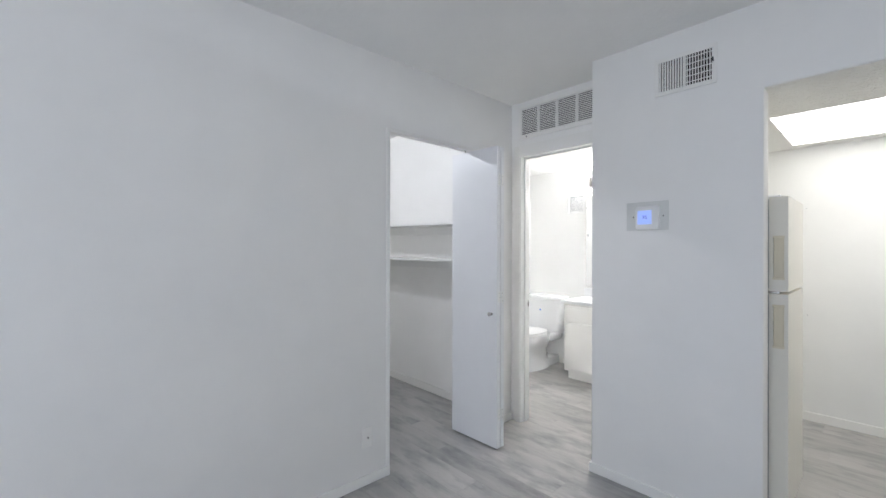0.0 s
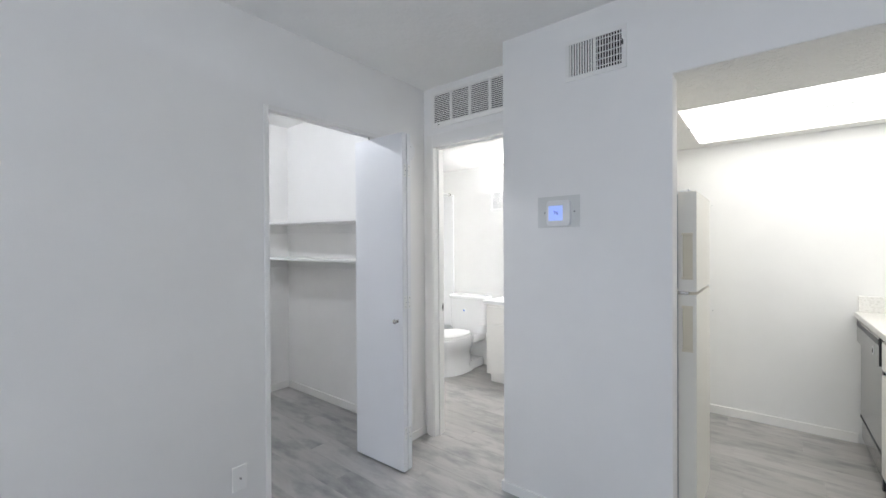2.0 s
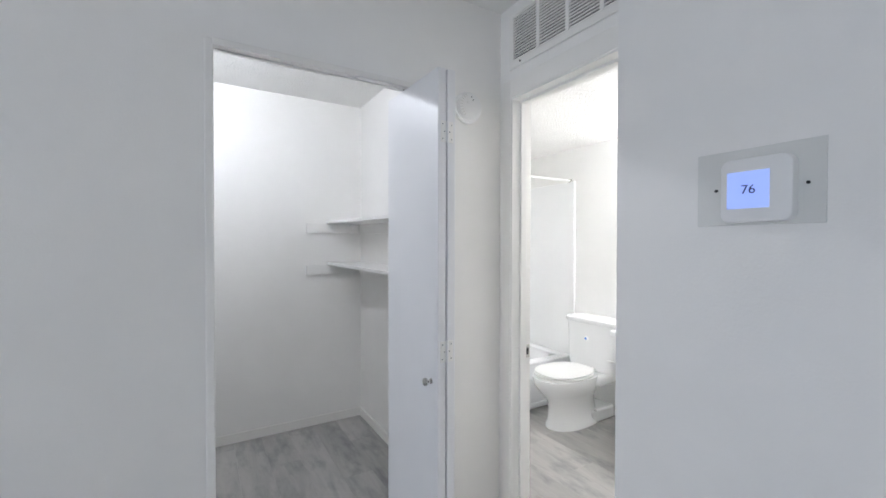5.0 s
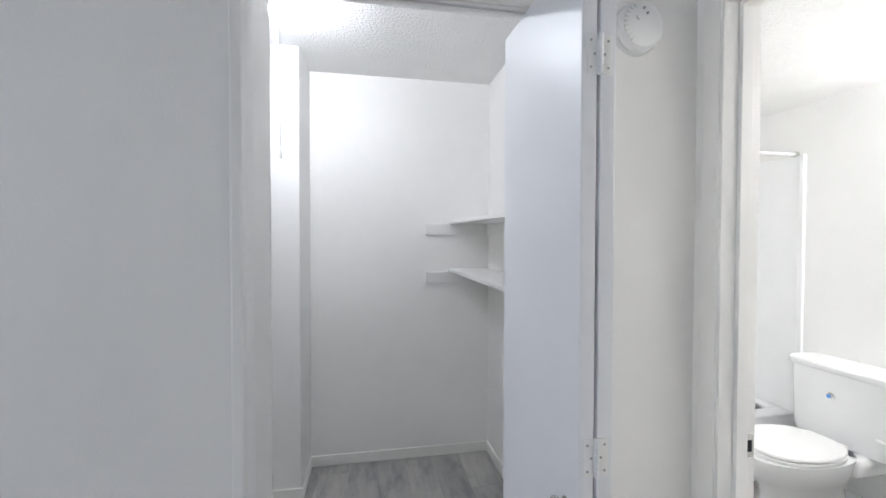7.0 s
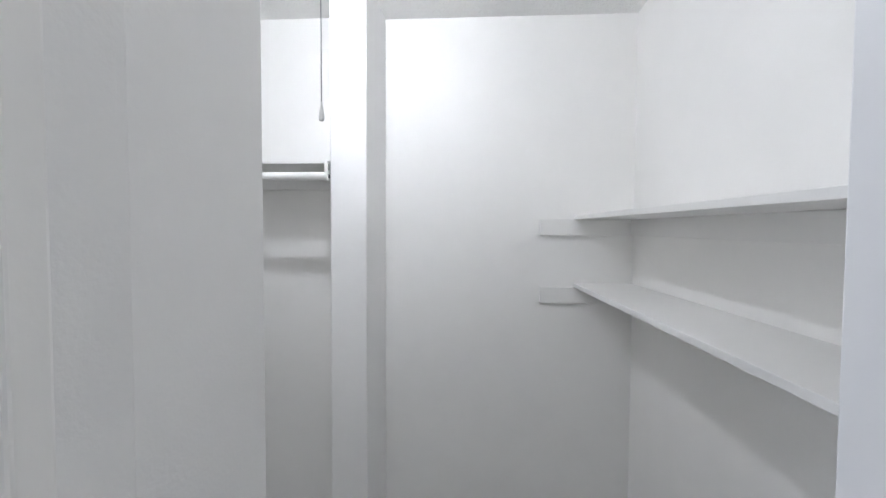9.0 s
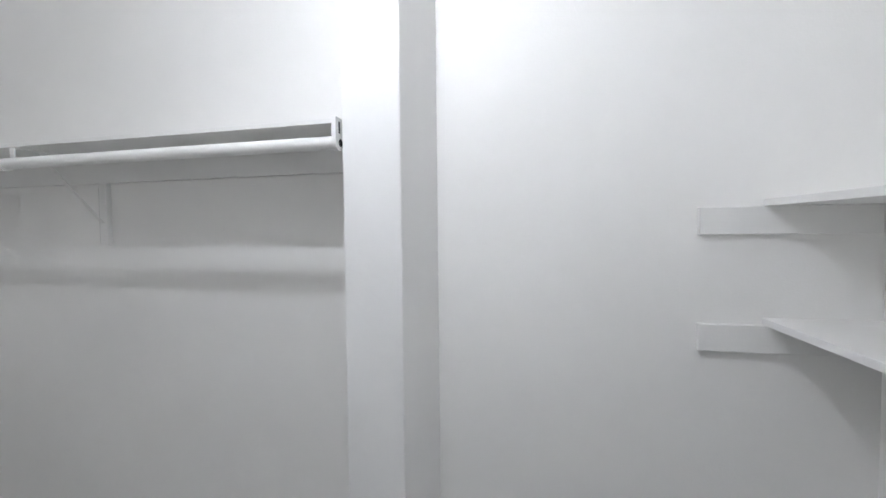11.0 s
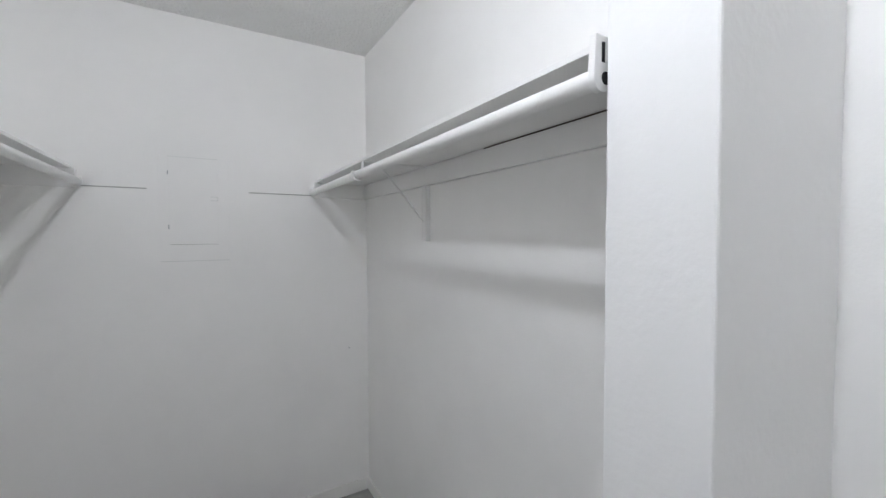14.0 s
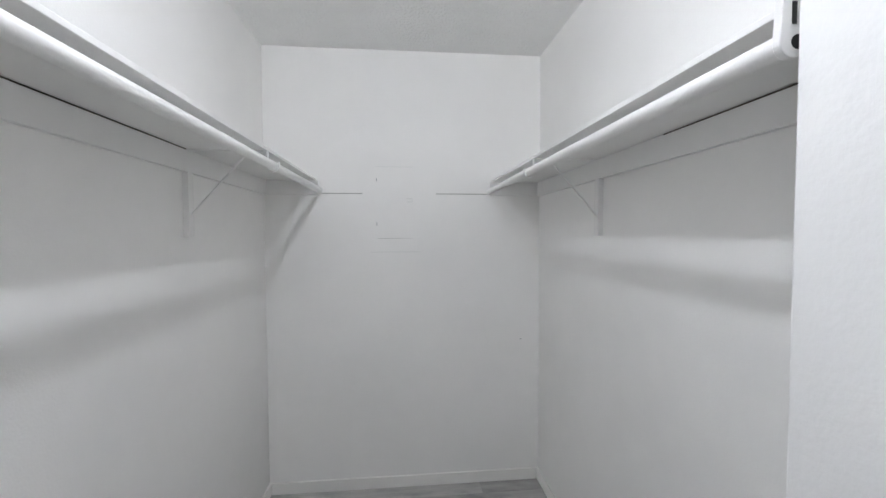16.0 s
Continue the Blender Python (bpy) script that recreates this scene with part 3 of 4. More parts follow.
def hanging_shelf(wall, side, y_near, y_bracket, label):
    """Shelf, cleats, rod and bracket on the wall at x = wall; side is the way into the closet."""
    s = thing("hanging_shelf", (wall, -1.1, SHELF_Z), label, "closet shelf", "hanging shelves")
    front = wall + side * 0.286
    rod_x = wall + side * 0.306
    lo, hi = sorted((wall + side * 0.001, front))
    bm = bmesh.new()
    box(bm, lo, hi, Y_END + 0.001, y_near, SHELF_Z + 0.010, SHELF_Z + 0.022, 0.0015)
    for v in bm.verts:
        v.co.z += abs(v.co.x - front) / 0.286 * 0.001
    part("board", bm, SHELF, s)
    bm = bmesh.new()
    lo, hi = sorted((wall, wall + side * 0.018))
    box(bm, lo, hi, Y_END, y_near, 1.712, SHELF_Z + 0.0098, 0.002)
    part("back_cleat", bm, SHELF, s)
    bm = bmesh.new()
    lo, hi = sorted((wall + side * 0.018, wall + side * 0.30))
    box(bm, lo, hi, Y_END, Y_END + 0.018, 1.712, SHELF_Z + 0.0095, 0.002)
    part("end_cleat", bm, SHELF, s)
    bm = bmesh.new()
    tube(bm, (rod_x, Y_END + 0.018, ROD_Z), (rod_x, y_near - 0.004, ROD_Z), 0.0165, seg=28)
    part("rod", bm, SHELF, s, "white painted hanging rod", smooth=True)
    for y, d in ((Y_END + 0.018, 1), (y_near, -1)):
        bm = bmesh.new()
        cup = [(rod_x + 0.0195 * math.cos(radians(t)), ROD_Z + 0.0205 * math.sin(radians(t))) for t in range(-180, 1, 15)]
        top = SHELF_Z + 0.016 if d < 0 else ROD_Z + 0.020
        cup += [(rod_x + 0.016, top), (rod_x - 0.016, top)]
        prism(bm, cup, "y", *sorted((y, y + d * 0.012)), bevel=0.0015)
        socket = part("rod_socket", bm, SHELF, s)
        bm = bmesh.new()
        tube(bm, (rod_x - side * 0.006, y - d * 0.001, ROD_Z), (rod_x - side * 0.006, y + d * 0.002, ROD_Z), 0.0095, seg=24)
        part("rod_end", bm, DARK, socket, "dark open end of the rod")
        if d < 0:
            bm = bmesh.new()
            box(bm, rod_x - 0.0035, rod_x + 0.0035, *sorted((y - d * 0.0005, y + d * 0.001)), ROD_Z + 0.022, SHELF_Z + 0.006)
            part("slot", bm, DARK, socket, "dark keyhole slot")
    # dark strip on the cleat puts the joint's deep shade into colour
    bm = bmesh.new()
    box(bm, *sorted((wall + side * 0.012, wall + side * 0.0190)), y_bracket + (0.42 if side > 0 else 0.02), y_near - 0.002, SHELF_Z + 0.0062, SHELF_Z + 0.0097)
    part("joint", bm, SHADED_WOOD, s, "dark strip for bare wood and shade in the joint above the cleat")
    bm = bmesh.new()
    box(bm, *sorted((wall + side * 0.0005, wall + side * 0.0205)), y_bracket - 0.0188, y_bracket - 0.0172, 1.486, 1.70)
    part("paint_crack", bm, LINE, s, "dark crack in the paint beside the bracket")
    # steel bracket: wall leg, arm, brace and rod cradle
    b = part("bracket", box(bmesh.new(), *sorted((wall + side * 0.0005, wall + side * 0.022)), y_bracket - 0.017, y_bracket + 0.017, 1.481, 1.711, 0.002), SHELF, s, "painted steel shelf bracket")
    bm = bmesh.new()
    box(bm, *sorted((wall + side * 0.018, rod_x - side * 0.03)), y_bracket - 0.008, y_bracket + 0.008, SHELF_Z + 0.006, SHELF_Z + 0.0098)
    part("arm", bm, SHELF, b)
    bm = bmesh.new()
    a, c = Vector((wall + side * 0.022, y_bracket, 1.562)), Vector((wall + side * 0.222, y_bracket, SHELF_Z + 0.006))
    m = Matrix.Translation((a + c) / 2) @ (c - a).to_track_quat("Z", "Y").to_matrix().to_4x4()
    bmesh.ops.create_cube(bm, size=1, matrix=m @ Matrix.Diagonal((0.013, 0.003, (c - a).length, 1)))
    part("brace", bm, SHELF, b)
    bm = bmesh.new()
    arc = [radians(t) for t in range(0, -181, -20)]
    outer = [(-0.0225, 0.052)] + [(-0.0225 * math.cos(t), 0.0225 * math.sin(t)) for t in arc] + [(0.0225, 0.014)]
    inner = [(0.0175, 0.014)] + [(0.0175 * math.cos(t), 0.0175 * math.sin(t)) for t in arc] + [(-0.0175, 0.052)]
    prism(bm, [(rod_x + side * u, ROD_Z + w) for u, w in outer + inner], "y", y_bracket - 0.008, y_bracket + 0.008, bevel=0.0)
    part("rod_cradle", bm, SHELF, b, smooth=True)
    return s


hanging_shelf(X_ROD, 1, PIER_Y0 - 0.008, -1.357, "white painted closet shelf with hanging rod beside the pier")
hanging_shelf(X_LEFT, -1, -0.158, -1.29, "white painted closet shelf with hanging rod on the living side wall")

# painted-over access panel and shadow-coloured ledges on the end wall
panel = thing("access_panel", (-0.84, Y_END, 1.48), "painted-over access panel on the closet end wall", "access panel")
bm = bmesh.new()
box(bm, -0.928, -0.728, Y_END, Y_END + 0.005, 1.467, 1.872, 0.001)
leaf = part("panel_leaf", bm, WALL, panel)
bm = bmesh.new()
box(bm, -0.976, -0.688, Y_END - 0.001, Y_END + 0.002, 1.386, 1.878, 0.0006)
part("panel_rim", bm, WALL, panel)
for b in ((-0.972, -0.690, 1.3855, 1.3885), (-0.930, -0.726, 1.8745, 1.8765)):
    bm = bmesh.new()
    box(bm, b[0], b[1], Y_END + 0.0015, Y_END + 0.0030, b[2], b[3])
    part("rim_seam", bm, BACKPLATE, panel, "faint paint seam")
bm = bmesh.new()
for b in ((-0.927, -0.897, 1.692, 1.695), (-0.927, -0.897, 1.674, 1.677), (-0.929, -0.926, 1.674, 1.695)):
    box(bm, b[0], b[1], Y_END + 0.004, Y_END + 0.0065, b[2], b[3])
part("latch", bm, BACKPLATE, leaf)
bm = bmesh.new()
box(bm, -0.926, -0.730, Y_END + 0.002, Y_END + 0.0045, 1.4650, 1.4666)
part("bottom_seam", bm, LINE, leaf, "dark open paint seam")
for z in (1.548, 1.80):
    bm = bmesh.new()
    box(bm, -0.7275, -0.7235, Y_END + 0.001, Y_END + 0.0065, z - 0.009, z + 0.009, 0.0008)
    part("hinge_knuckle", bm, GREY, leaf)
# the ledges' dark colour stands for the thin shadow gap along them
for x0, x1 in ((-0.645, -0.38), (-1.41, -1.066)):
    bm = bmesh.new()
    box(bm, x0, x1, Y_END, Y_END + 0.005, 1.720, 1.7245, 0.001)
    tagged(part("trim_ledge", bm, LINE), "thin ledge on the closet end wall, coloured as a shadow line", "trim", kind="structure")

def wall_nail(at, towards, label):
    n = thing("wall_nail", at, label, "nail", "small nails in the walls")
    bm = bmesh.new()
    a = Vector(at)
    tube(bm, a, a + Vector(towards) * 0.007, 0.0016, seg=8)
    part("shank", bm, GREY, n)
    bm = bmesh.new()
    tube(bm, a + Vector(towards) * 0.006, a + Vector(towards) * 0.0085, 0.0034, seg=12)
    part("head", bm, GREY, n)


wall_nail((-1.57, Y_END, 0.861), (0, 1, 0), "small grey nail driven into the closet end wall")
wall_nail((1.600, 2.91, 1.685), (0, -1, 0), "small grey nail driven into the cream kitchen wall")
wall_nail((1.606, 2.91, 0.835), (0, -1, 0), "small grey nail near the skirting of the kitchen wall")

# ---- closet bulb ----
BX, BY = -0.833, -0.112
lamp = thing("ceiling_lampholder", (BX, BY, Z_CLO), "bare bulb in a white porcelain lampholder with pull chain", "ceiling lamp")
bm = bmesh.new()
ring(bm, [(0.058, 0), (0.058, -0.010), (0.046, -0.020), (0.031, -0.027), (0.027, -0.062), (0.022, -0.064)], 32, Matrix.Translation((BX, BY, Z_CLO)))
part("holder", bm, PORCELAIN, lamp, smooth=True)
bm = bmesh.new()
ring(bm, [(0.013, -0.062), (0.0130, -0.075), (0.0115, -0.090)], 28, Matrix.Translation((BX, BY, Z_CLO)))
collar = part("bulb_collar", bm, PLASTIC, lamp, "white plastic collar of the bulb", smooth=True)
bm = bmesh.new()
ring(bm, [(0.0115, -0.090), (0.0165, -0.096), (0.0180, -0.104), (0.0175, -0.111), (0.0145, -0.117), (0.009, -0.1205), (0.002, -0.122)], 28, Matrix.Translation((BX, BY, Z_CLO)))
part("bulb", bm, BULB_GLOW, lamp, "lit cool white bulb", smooth=True)
bm = bmesh.new()
CX, CY, BEADS = -0.836, -0.080, 178
tube(bm, (BX + 0.02, BY + 0.014, Z_CLO - 0.045), (CX, CY, Z_CLO - 0.05), 0.003, seg=8)
for k in range(BEADS):
    z = Z_CLO - 0.05 - k * 0.0035
    bmesh.ops.create_icosphere(bm, subdivisions=1, radius=0.0020, matrix=Matrix.Translation((CX, CY, z)))
chain = part("pull_chain", bm, CHAIN, lamp, "beaded metal pull chain")
zc = Z_CLO - 0.05 - BEADS * 0.0035
bm = bmesh.new()
ring(bm, [(0.0015, zc), (0.003, zc - 0.010), (0.0065, zc - 0.030), (0.0080, zc - 0.044), (0.0055, zc - 0.050)], 16, Matrix.Translation((CX, CY, 0)))
part("pull_bell", bm, BACKPLATE, chain, "small white pull bell", smooth=True)


# ---- kitchen ----
def kitchen_light():
    k = thing("luminous_ceiling_light", (2.4, 2.1, Z_KIT), "recessed fluorescent light with white diffuser panels", "ceiling light")
    for y0, y1 in ((1.535, 2.208), (2.222, 2.75)):
        bm = bmesh.new()
        box(bm, 1.535, 3.28, y0, y1, Z_KIT + 0.002, Z_KIT + 0.008)
        part("diffuser", bm, PANEL_GLOW, k, "glowing white acrylic diffuser")
    bm = bmesh.new()
    box(bm, 1.522, 3.295, 2.208, 2.222, Z_KIT - 0.003, Z_KIT + 0.012)
    part("divider", bm, GREY, k, "grey panel divider")
    bm = bmesh.new()
    box(bm, 1.522, 1.535, 1.523, 2.208, Z_KIT - 0.003, Z_KIT + 0.012)
    box(bm, 1.522, 1.535, 2.222, 2.768, Z_KIT - 0.003, Z_KIT + 0.012)
    box(bm, 1.535, 3.295, 2.75, 2.768, Z_KIT - 0.003, Z_KIT + 0.012)
    part("frame", bm, TRIM, k)


kitchen_light()


def refrigerator():
    f = thing("refrigerator", (1.3, 1.42, 0), "off-white top-freezer refrigerator with cream recessed handles", "refrigerator")
    y0, y1, xb, xf = 1.09, 1.60, 1.638, 1.710
    bm = bmesh.new()
    box(bm, 0.96, xb - 0.016, y0 + 0.004, y1 - 0.004, 0.05, 1.597, 0.008)
    part("cabinet", bm, FRIDGE, f, smooth=True)
    bm = bmesh.new()
    box(bm, 1.0, xb - 0.03, y0 + 0.03, y1 - 0.03, 0.0, 0.05)
    part("kick_plate", bm, BLACK, f)
    for z0, z1, h0, h1 in ((0.09, 1.140, 0.883, 1.086), (1.154, 1.609, 1.213, 1.418)):
        bm = bmesh.new()
        for b in ((xb, xf, y0 + 0.02, y1, z0, z1), (xb, xf, y0, y0 + 0.02, z0, h0), (xb, xf, y0, y0 + 0.02, h1, z1),
                  (xb, xb + 0.015, y0, y0 + 0.02, h0, h1), (xf - 0.015, xf, y0, y0 + 0.02, h0, h1)):
            box(bm, *b)
        bmesh.ops.remove_doubles(bm, verts=bm.verts[:], dist=0.0001)
        d = part("door", bm, FRIDGE, f)
        bm = bmesh.new()
        box(bm, xb + 0.0155, xf - 0.0155, y0 + 0.010, y0 + 0.0205, h0 + 0.001, h1 - 0.001, 0.003)
        box(bm, xb + 0.013, xf - 0.013, y0 - 0.0015, y0 + 0.004, h0 - 0.004, h0 + 0.008, 0.002)
        box(bm, xb + 0.013, xf - 0.013, y0 - 0.0015, y0 + 0.004, h1 - 0.008, h1 + 0.004, 0.002)
        part("handle", bm, CREAM, d, "recessed cream handle")
        bm = bmesh.new()
        box(bm, xb - 0.016, xb, y0 + 0.003, y1 - 0.012, z0 + 0.01, z1 - 0.01)
        part("gasket", bm, GREY, d, "grey rubber gasket")
    for z0, z1 in ((1.1415, 1.1525), (1.6095, 1.621)):
        bm = bmesh.new()
        box(bm, xb - 0.03, xb + 0.04, y0 + 0.004, y0 + 0.045, z0, z1, 0.002)
        part("hinge", bm, CHROME if z0 < 1.5 else PLASTIC, f)


refrigerator()


def dishwasher():
    d = thing("dishwasher", (2.75, 2.5, 0), "stainless steel dishwasher with black trim", "dishwasher")
    x, y0, y1 = 2.445, 2.17, 2.898
    bm = bmesh.new()
    box(bm, x + 0.03, 3.03, y0, y1, 0.03, 0.862)
    part("tub", bm, BLACK, d, "black side and toe space")
    bm = bmesh.new()
    box(bm, x + 0.004, x + 0.03, y0 + 0.01, y1 - 0.004, 0.205, 0.70, 0.002)
    part("door", bm, STEEL, d)
    bm = bmesh.new()
    box(bm, x - 0.016, x + 0.03, y0 + 0.002, y1 - 0.002, 0.705, 0.855, 0.004)
    trim = bmesh.new()
    box(trim, x - 0.002, x + 0.03, y0 - 0.020, y0 - 0.0065, 0.03, 0.86)
    box(trim, x - 0.002, x + 0.03, y0 - 0.0065, y0 + 0.009, 0.03, 0.699)
    part("side_trim", trim, BLACK, d, "black side gap")
    c = part("control_panel", bm, STEEL, d)
    bm = bmesh.new()
    box(bm, x - 0.0165, x + 0.03, y0 - 0.006, y0 + 0.0015, 0.700, 0.857, 0.001)
    part("end_cap", bm, DARK_STEEL, c, "dark end cap of the control panel")
    bm = bmesh.new()
    box(bm, x + 0.002, x + 0.03, y0 + 0.008, y1 - 0.004, 0.191, 0.2045)
    part("door_gap", bm, BLACK, d, "black gap under the door")
    bm = bmesh.new()
    box(bm, x - 0.0185, x - 0.0155, y0 + 0.01, y1 - 0.02, 0.812, 0.842, 0.001)
    part("handle_recess", bm, BLACK, c, "black pocket handle with buttons")
    bm = bmesh.new()
    tube(bm, (x - 0.018, y0 + 0.16, 0.755), (x - 0.0155, y0 + 0.16, 0.755), 0.024, seg=24)
    dial = part("badge", bm, PLASTIC, c)
    bm = bmesh.new()
    tube(bm, (x - 0.0195, y0 + 0.16, 0.755), (x - 0.0175, y0 + 0.16, 0.755), 0.014, seg=20)
    part("badge_mark", bm, BLACK, dial)
    bm = bmesh.new()
    box(bm, x + 0.01, x + 0.03, y0 + 0.01, y1 - 0.004, 0.045, 0.19, 0.002)
    part("access_panel", bm, STEEL, d)


dishwasher()


def base_cabinet():
    c = thing("base_cabinet", (2.75, 1.7, 0), "white painted kitchen base cabinet", "cabinet")
    bm = bmesh.new()
    box(bm, 2.455, 3.03, 1.30, 2.148, 0.09, 0.86)
    part("carcass", bm, CABINET, c)
    bm = bmesh.new()
    box(bm, 2.50, 3.03, 1.30, 2.148, 0.0, 0.09)
    part("toe_kick", bm, CABINET, c)
    for y0, y1 in ((1.31, 1.68), (1.70, 2.14)):
        bm = bmesh.new()
        box(bm, 2.435, 2.454, y0, y1, 0.12, 0.66, 0.003)
        part("door", bm, CABINET, c)
        bm = bmesh.new()
        box(bm, 2.435, 2.454, y0, y1, 0.69, 0.84, 0.003)
        part("drawer_front", bm, CABINET, c)


base_cabinet()
counter = thing("worktop", (2.75, 2.0, 0.865), "white speckled laminate kitchen worktop with splashback", "worktop")
bm = bmesh.new()
box(bm, 2.419, 3.06, 1.28, 2.91, 0.865, 0.903, 0.008)
part("top", bm, LAMINATE, counter, smooth=True)
bm = bmesh.new()
box(bm, 2.437, 3.06, 2.890, 2.91, 0.903, 1.012, 0.003)
part("splashback", bm, LAMINATE, counter)
bm = bmesh.new()
box(bm, 2.50, 2.95, 1.55, 2.12, 0.902, 0.907, 0.002)
part("sink_rim", bm, STEEL, counter, "stainless sink rim")


# ---- bathroom ----
def toilet():
    x = -0.715
    t = thing("toilet", (x, 2.48, 0), "white porcelain toilet with closed lid", "toilet")
    bm = bmesh.new()
    loft(bm, [(x, 2.515, 0.132, 0.262, 0.0), (x, 2.515, 0.130, 0.258, 0.03), (x, 2.51, 0.116, 0.240, 0.055), (x, 2.50, 0.106, 0.225, 0.15), (x, 2.49, 0.112, 0.226, 0.21),
              (x, 2.465, 0.146, 0.255, 0.265), (x, 2.44, 0.176, 0.278, 0.325), (x, 2.43, 0.187, 0.287, 0.375), (x, 2.43, 0.189, 0.289, 0.395)], 40, 2.3)
    part("bowl", bm, PORCELAIN, t, smooth=True)
    bm = bmesh.new()
    box(bm, x - 0.12, x + 0.12, 2.6, 2.88, 0.0, 0.10, 0.02, 3)
    part("foot", bm, PORCELAIN, t, smooth=True)
    bm = bmesh.new()
    box(bm, x - 0.17, x + 0.17, 2.6, 2.86, 0.30, 0.395, 0.03, 3)
    part("deck", bm, PORCELAIN, t, smooth=True)
    bm = bmesh.new()
    loft(bm, [(x, 2.41, 0.186, 0.236, 0.396), (x, 2.41, 0.19, 0.24, 0.402), (x, 2.41, 0.19, 0.24, 0.412), (x, 2.41, 0.186, 0.236, 0.416)], 40, 2.3)
    part("seat", bm, PLASTIC, t, smooth=True)
    bm = bmesh.new()
    loft(bm, [(x, 2.41, 0.184, 0.234, 0.420), (x, 2.41, 0.189, 0.239, 0.425), (x, 2.41, 0.186, 0.236, 0.434), (x, 2.41, 0.15, 0.20, 0.441)], 40, 2.3)
    part("lid", bm, PLASTIC, t, smooth=True)
    for dx in (-0.075, 0.075):
        bm = bmesh.new()
        box(bm, x + dx - 0.02, x + dx + 0.02, 2.62, 2.66, 0.396, 0.43, 0.006)
        part("seat_hinge", bm, PLASTIC, t, smooth=True)
    bm = bmesh.new()
    loft(bm, [(x, 2.79, 0.215, 0.090, 0.395), (x, 2.79, 0.228, 0.096, 0.43), (x, 2.79, 0.238, 0.100, 0.765)], 40, 6)
    tank = part("tank", bm, PORCELAIN, t, smooth=True)
    bm = bmesh.new()
    loft(bm, [(x, 2.788, 0.246, 0.108, 0.766), (x, 2.788, 0.250, 0.112, 0.773), (x, 2.788, 0.250, 0.112, 0.797), (x, 2.788, 0.242, 0.104, 0.807)], 40, 6)
    part("tank_lid", bm, PORCELAIN, t, smooth=True)
    bm = bmesh.new()
    tube(bm, (x - 0.02, 2.685, 0.64), (x - 0.02, 2.6915, 0.64), 0.020, seg=20)
    sticker = part("sticker", bm, PLASTIC, tank, "small round sticker")
    bm = bmesh.new()
    tube(bm, (x - 0.02, 2.6835, 0.64), (x - 0.02, 2.6855, 0.64), 0.011, seg=16)
    part("sticker_mark", bm, BLUE, sticker, "blue mark")
    bm = bmesh.new()
    box(bm, x + 0.19, x + 0.262, 2.675, 2.689, 0.50, 0.515, 0.004)
    part("flush_lever", bm, PLASTIC, tank, smooth=True)
    for dx in (-0.115, 0.115):
        bm = bmesh.new()
        ring(bm, [(0.014, 0.0), (0.013, 0.012), (0.006, 0.02)], 16, Matrix.Translation((x + dx * 1.02, 2.64, 0.098)))
        part("bolt_cap", bm, PLASTIC, t, smooth=True)


toilet()


def vanity():
    v = thing("vanity_cabinet", (0.2, 2.68, 0), "white painted bathroom vanity cabinet", "vanity")
    bm = bmesh.new()
    box(bm, -0.255, 0.78, 2.41, 2.895, 0.09, 0.785)
    part("carcass", bm, CABINET, v)
    bm = bmesh.new()
    box(bm, -0.235, 0.78, 2.46, 2.895, 0.0, 0.09)
    part("toe_kick", bm, CABINET, v)
    for x0, x1 in ((-0.235, 0.245), (0.265, 0.745)):
        bm = bmesh.new()
        box(bm, x0, x1, 2.392, 2.41, 0.615, 0.765, 0.003)
        part("drawer_front", bm, CABINET, v)
        bm = bmesh.new()
        box(bm, x0, x1, 2.392, 2.41, 0.12, 0.595, 0.003)
        part("door", bm, CABINET, v)
    w = thing("washstand_slab", (0.2, 2.68, 0.79), "white cultured marble vanity top with oval basin", "vanity top")
    bm = bmesh.new()
    box(bm, -0.29, 0.795, 2.39, 2.909, 0.788, 0.822, 0.008)
    part("slab", bm, ACRYLIC, w, smooth=True)
    bm = bmesh.new()
    box(bm, -0.29, 0.795, 2.888, 2.909, 0.822, 0.915, 0.004)
    part("backsplash", bm, ACRYLIC, w)
    bm = bmesh.new()
    ring(bm, [(0.205, 0.818), (0.215, 0.826), (0.205, 0.829), (0.185, 0.824), (0.10, 0.823)], 40, Matrix.Translation((0.13, 2.60, 0)) @ Matrix.Diagonal((1, 0.8, 1, 1)))
    part("basin", bm, PORCELAIN, w, smooth=True)
    bm = bmesh.new()
    tube(bm, (0.20, 2.84, 0.82), (0.20, 2.84, 0.90), 0.018)
    tube(bm, (0.20, 2.845, 0.895), (0.20, 2.72, 0.90), 0.011)
    part("faucet", bm, CHROME, w, "chrome faucet", smooth=True)


vanity()

mirror = thing("mirror_cabinet", (0.2, 2.9, 0.925), "mirrored medicine cabinet over the vanity", "mirror")
bm = bmesh.new()
box(bm, -0.262, 0.70, 2.875, 2.909, 0.93, 1.955, 0.002)
part("body", bm, CABINET, mirror)
for x0, x1 in ((-0.255, 0.06), (0.064, 0.376), (0.380, 0.695)):
    bm = bmesh.new()
    box(bm, x0, x1, 2.868, 2.8745, 0.938, 1.948, 0.001)
    leaf = part("mirror_door", bm, MIRROR, mirror)
    bm = bmesh.new()
    box(bm, x0 + 0.012, x0 + 0.028, 2.861, 2.8685, 1.50, 1.525, 0.001)
    part("clip", bm, CHROME, leaf)

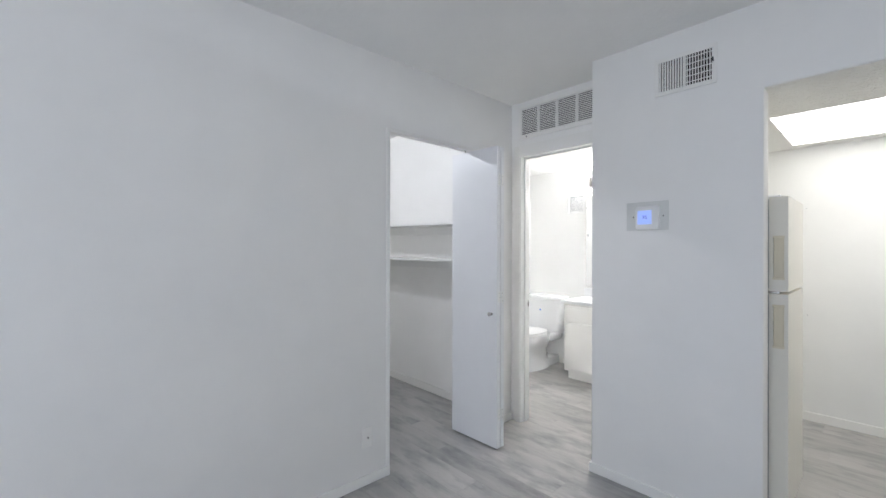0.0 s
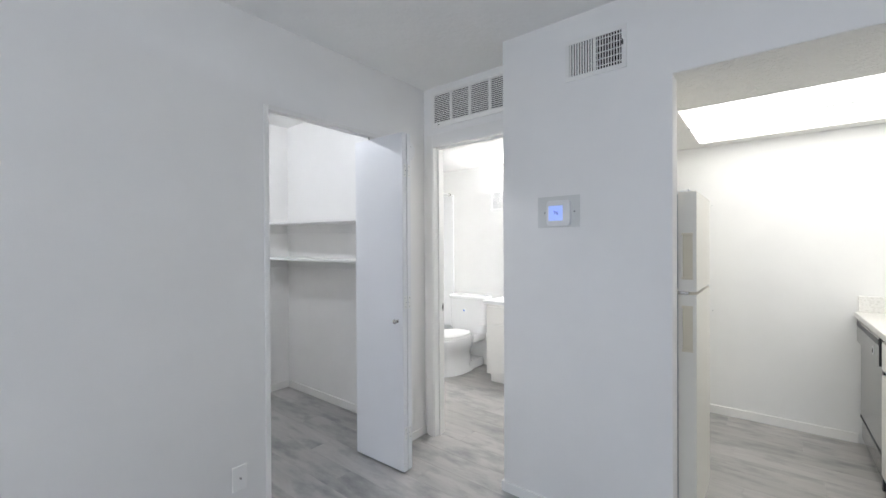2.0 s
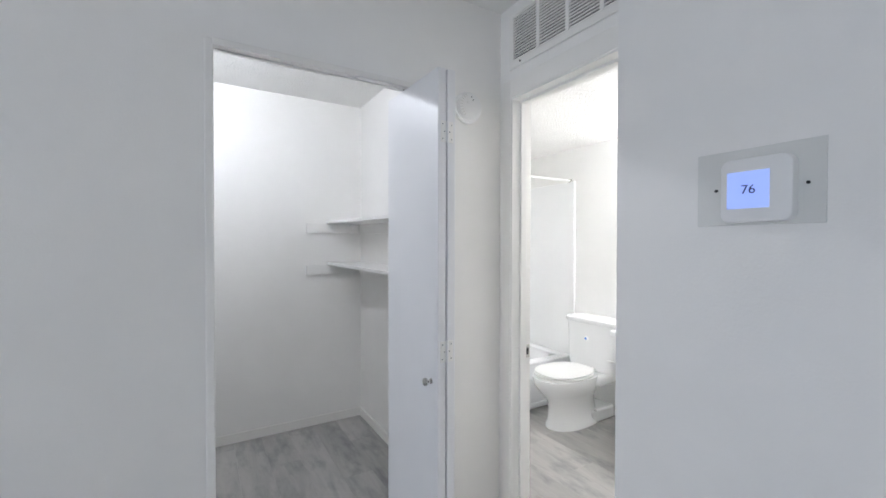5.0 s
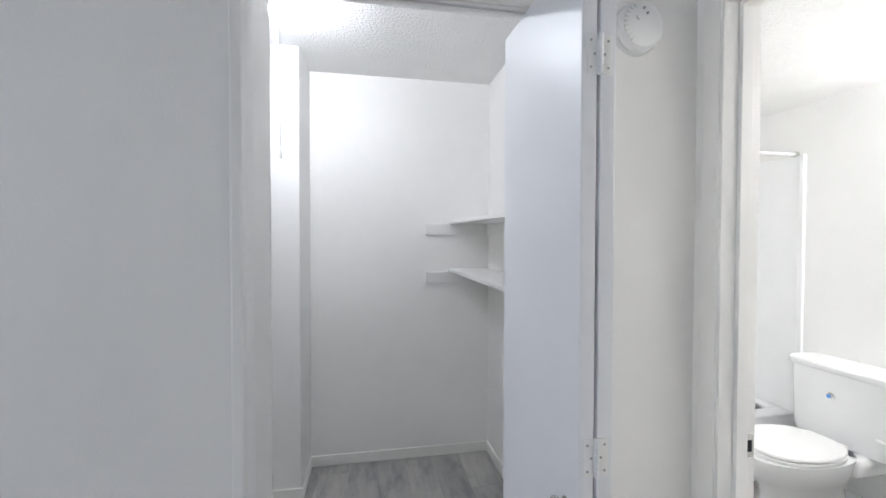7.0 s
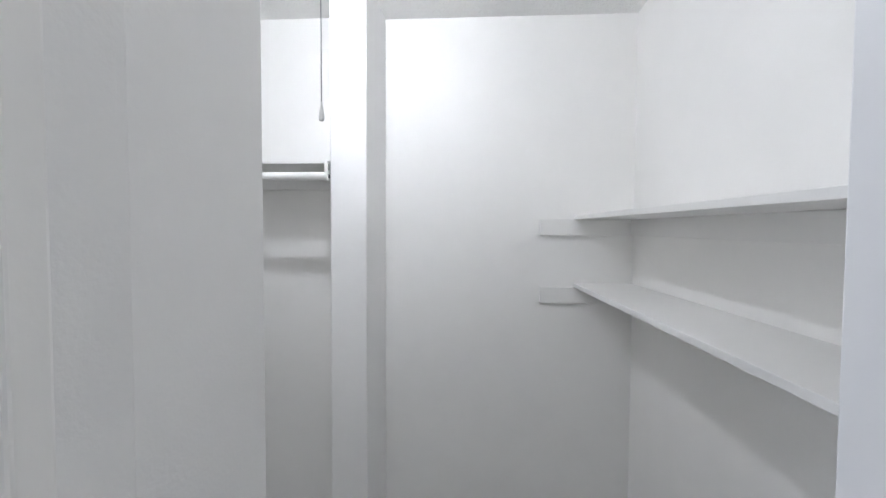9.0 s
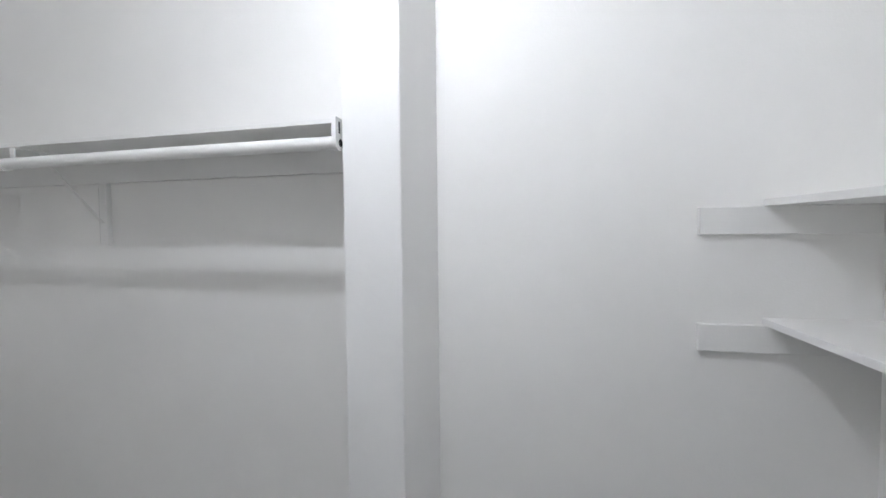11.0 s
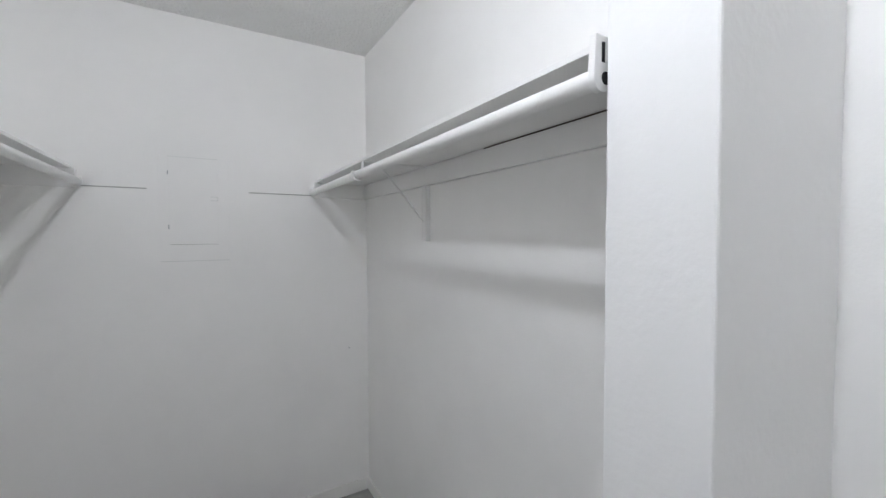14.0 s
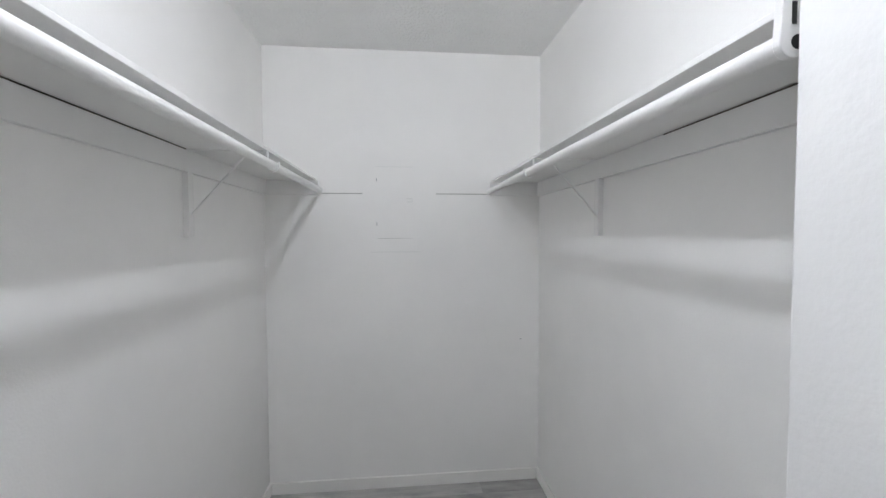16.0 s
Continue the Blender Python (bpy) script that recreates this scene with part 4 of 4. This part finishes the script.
vl = thing("vanity_light", (0.15, 2.9, 2.10), "chrome vanity light bar with lit globe bulbs", "wall lamp")
bm = bmesh.new()
box(bm, -0.22, 0.66, 2.875, 2.909, 2.06, 2.16, 0.004)
part("bar", bm, CHROME, vl)
for k in range(4):
    bm = bmesh.new()
    bmesh.ops.create_uvsphere(bm, u_segments=24, v_segments=14, radius=0.045, matrix=Matrix.Translation((-0.06 + k * 0.24, 2.815, 2.11)))
    globe = part("globe_bulb", bm, GLOBE_GLOW, vl, "lit white globe bulb", smooth=True)
    bm = bmesh.new()
    tube(bm, (-0.06 + k * 0.24, 2.852, 2.11), (-0.06 + k * 0.24, 2.877, 2.11), 0.022)
    part("socket", bm, PLASTIC, globe)


def exhaust_vent():
    v = thing("exhaust_vent", (-0.39, 2.91, 1.77), "white louvred exhaust vent on the bathroom wall", "air vent")
    x0, x1, z0, z1, y = -0.505, -0.285, 1.765, 1.985, 2.91
    bm = bmesh.new()
    box(bm, x0 + 0.02, x1 - 0.02, y - 0.004, y - 0.001, z0 + 0.02, z1 - 0.02)
    part("backing", bm, GREY, v)
    bm = bmesh.new()
    for b in ((x0, x1, z0, z0 + 0.022), (x0, x1, z1 - 0.022, z1), (x0, x0 + 0.022, z0 + 0.022, z1 - 0.022), (x1 - 0.022, x1, z0 + 0.022, z1 - 0.022)):
        box(bm, b[0], b[1], y - 0.02, y, b[2], b[3], 0.002)
    part("frame", bm, PLASTIC, v)
    for k in range(14):
        z = z0 + 0.028 + k * 0.0122
        bm = bmesh.new()
        box(bm, x0 + 0.022, x1 - 0.022, y - 0.016, y - 0.005, z - 0.0035, z + 0.0035)
        part("slat", bm, PLASTIC, v)


exhaust_vent()


def bathtub():
    t = thing("bathtub", (-1.45, 2.1, 0), "white bathtub in its alcove", "bathtub")
    x0, x1, y0, y1 = -1.848, -1.07, 1.30, 2.905
    bm = bmesh.new()
    box(bm, x1 - 0.05, x1, y0, y1, 0.0, 0.385, 0.012, 3)
    box(bm, x1 - 0.008, x1 + 0.008, y0, y1, 0.0, 0.045, 0.003)
    part("apron", bm, ACRYLIC, t, smooth=True)
    bm = bmesh.new()
    for b in ((x1 - 0.10, x1 + 0.002, y0, y1), (x0, x0 + 0.06, y0, y1), (x0 + 0.06, x1 - 0.10, y0, y0 + 0.09), (x0 + 0.06, x1 - 0.10, y1 - 0.09, y1)):
        box(bm, *b, 0.365, 0.392, 0.008)
    part("rim", bm, ACRYLIC, t, smooth=True)
    bm = bmesh.new()
    cx, cy = (x0 + x1) / 2 - 0.02, (y0 + y1) / 2
    loft(bm, [(cx, cy, 0.24, 0.60, 0.06), (cx, cy, 0.29, 0.68, 0.12), (cx, cy, 0.32, 0.74, 0.37)], 40, 4)
    top = [f for f in bm.faces if all(v.co.z > 0.36 for v in f.verts)]
    bmesh.ops.delete(bm, geom=top, context="FACES_ONLY")
    part("basin", bm, ACRYLIC, t, smooth=True)
    s = thing("tub_surround", (-1.45, 2.9, 0.4), "white moulded tub surround panels", "tub surround")
    bm = bmesh.new()
    box(bm, -1.838, -1.045, 2.892, 2.9095, 0.393, 1.985, 0.003)
    box(bm, -1.068, -1.04, 2.889, 2.9095, 0.393, 1.99, 0.004)
    part("end_panel", bm, ACRYLIC, s)
    bm = bmesh.new()
    box(bm, -1.8495, -1.838, 1.30, 2.892, 0.393, 1.985, 0.003)
    part("side_panel", bm, ACRYLIC, s)
    r = thing("shower_rod", (-1.075, 2.1, 2.0), "chrome shower curtain rod", "shower rod")
    bm = bmesh.new()
    tube(bm, (-1.10, 1.30, 2.0), (-1.10, 2.9, 2.0), 0.0095)
    part("rod", bm, PLASTIC, r, smooth=True)
    for y in (1.297, 2.888):
        bm = bmesh.new()
        tube(bm, (-1.10, y, 2.0), (-1.10, y + 0.02, 2.0), 0.019)
        part("flange", bm, CHROME, r, smooth=True)


bathtub()


# ---- floor planks ----
PW, PL = 0.181, 1.22


def plank_mesh(length):
    bm = bmesh.new()
    box(bm, 0.0003, length - 0.0003, 0.0003, PW - 0.0003, -0.006, 0.0)
    top = [e for e in bm.edges if all(v.co.z > -0.001 for v in e.verts)]
    bmesh.ops.bevel(bm, geom=top, offset=0.0006, segments=1, affect="EDGES")
    return mesh_of("plank", bm, PLANK)


cut = {}
y, row = -4.0, 0
while y < 2.93:
    x = -1.9 - (row * 0.43) % PL
    while x < 4.0:
        a, b = max(x, -1.9 if y > -2.2 else -0.05), min(x + PL, 4.0)
        n = round(b - a, 2)
        if n > 0.04:
            if n not in cut:
                cut[n] = plank_mesh(n)
            p = new("plank", cut[n])
            p.parent = floor
            p.location = (a, y, 0)
        x += PL
    y, row = y + PW, row + 1
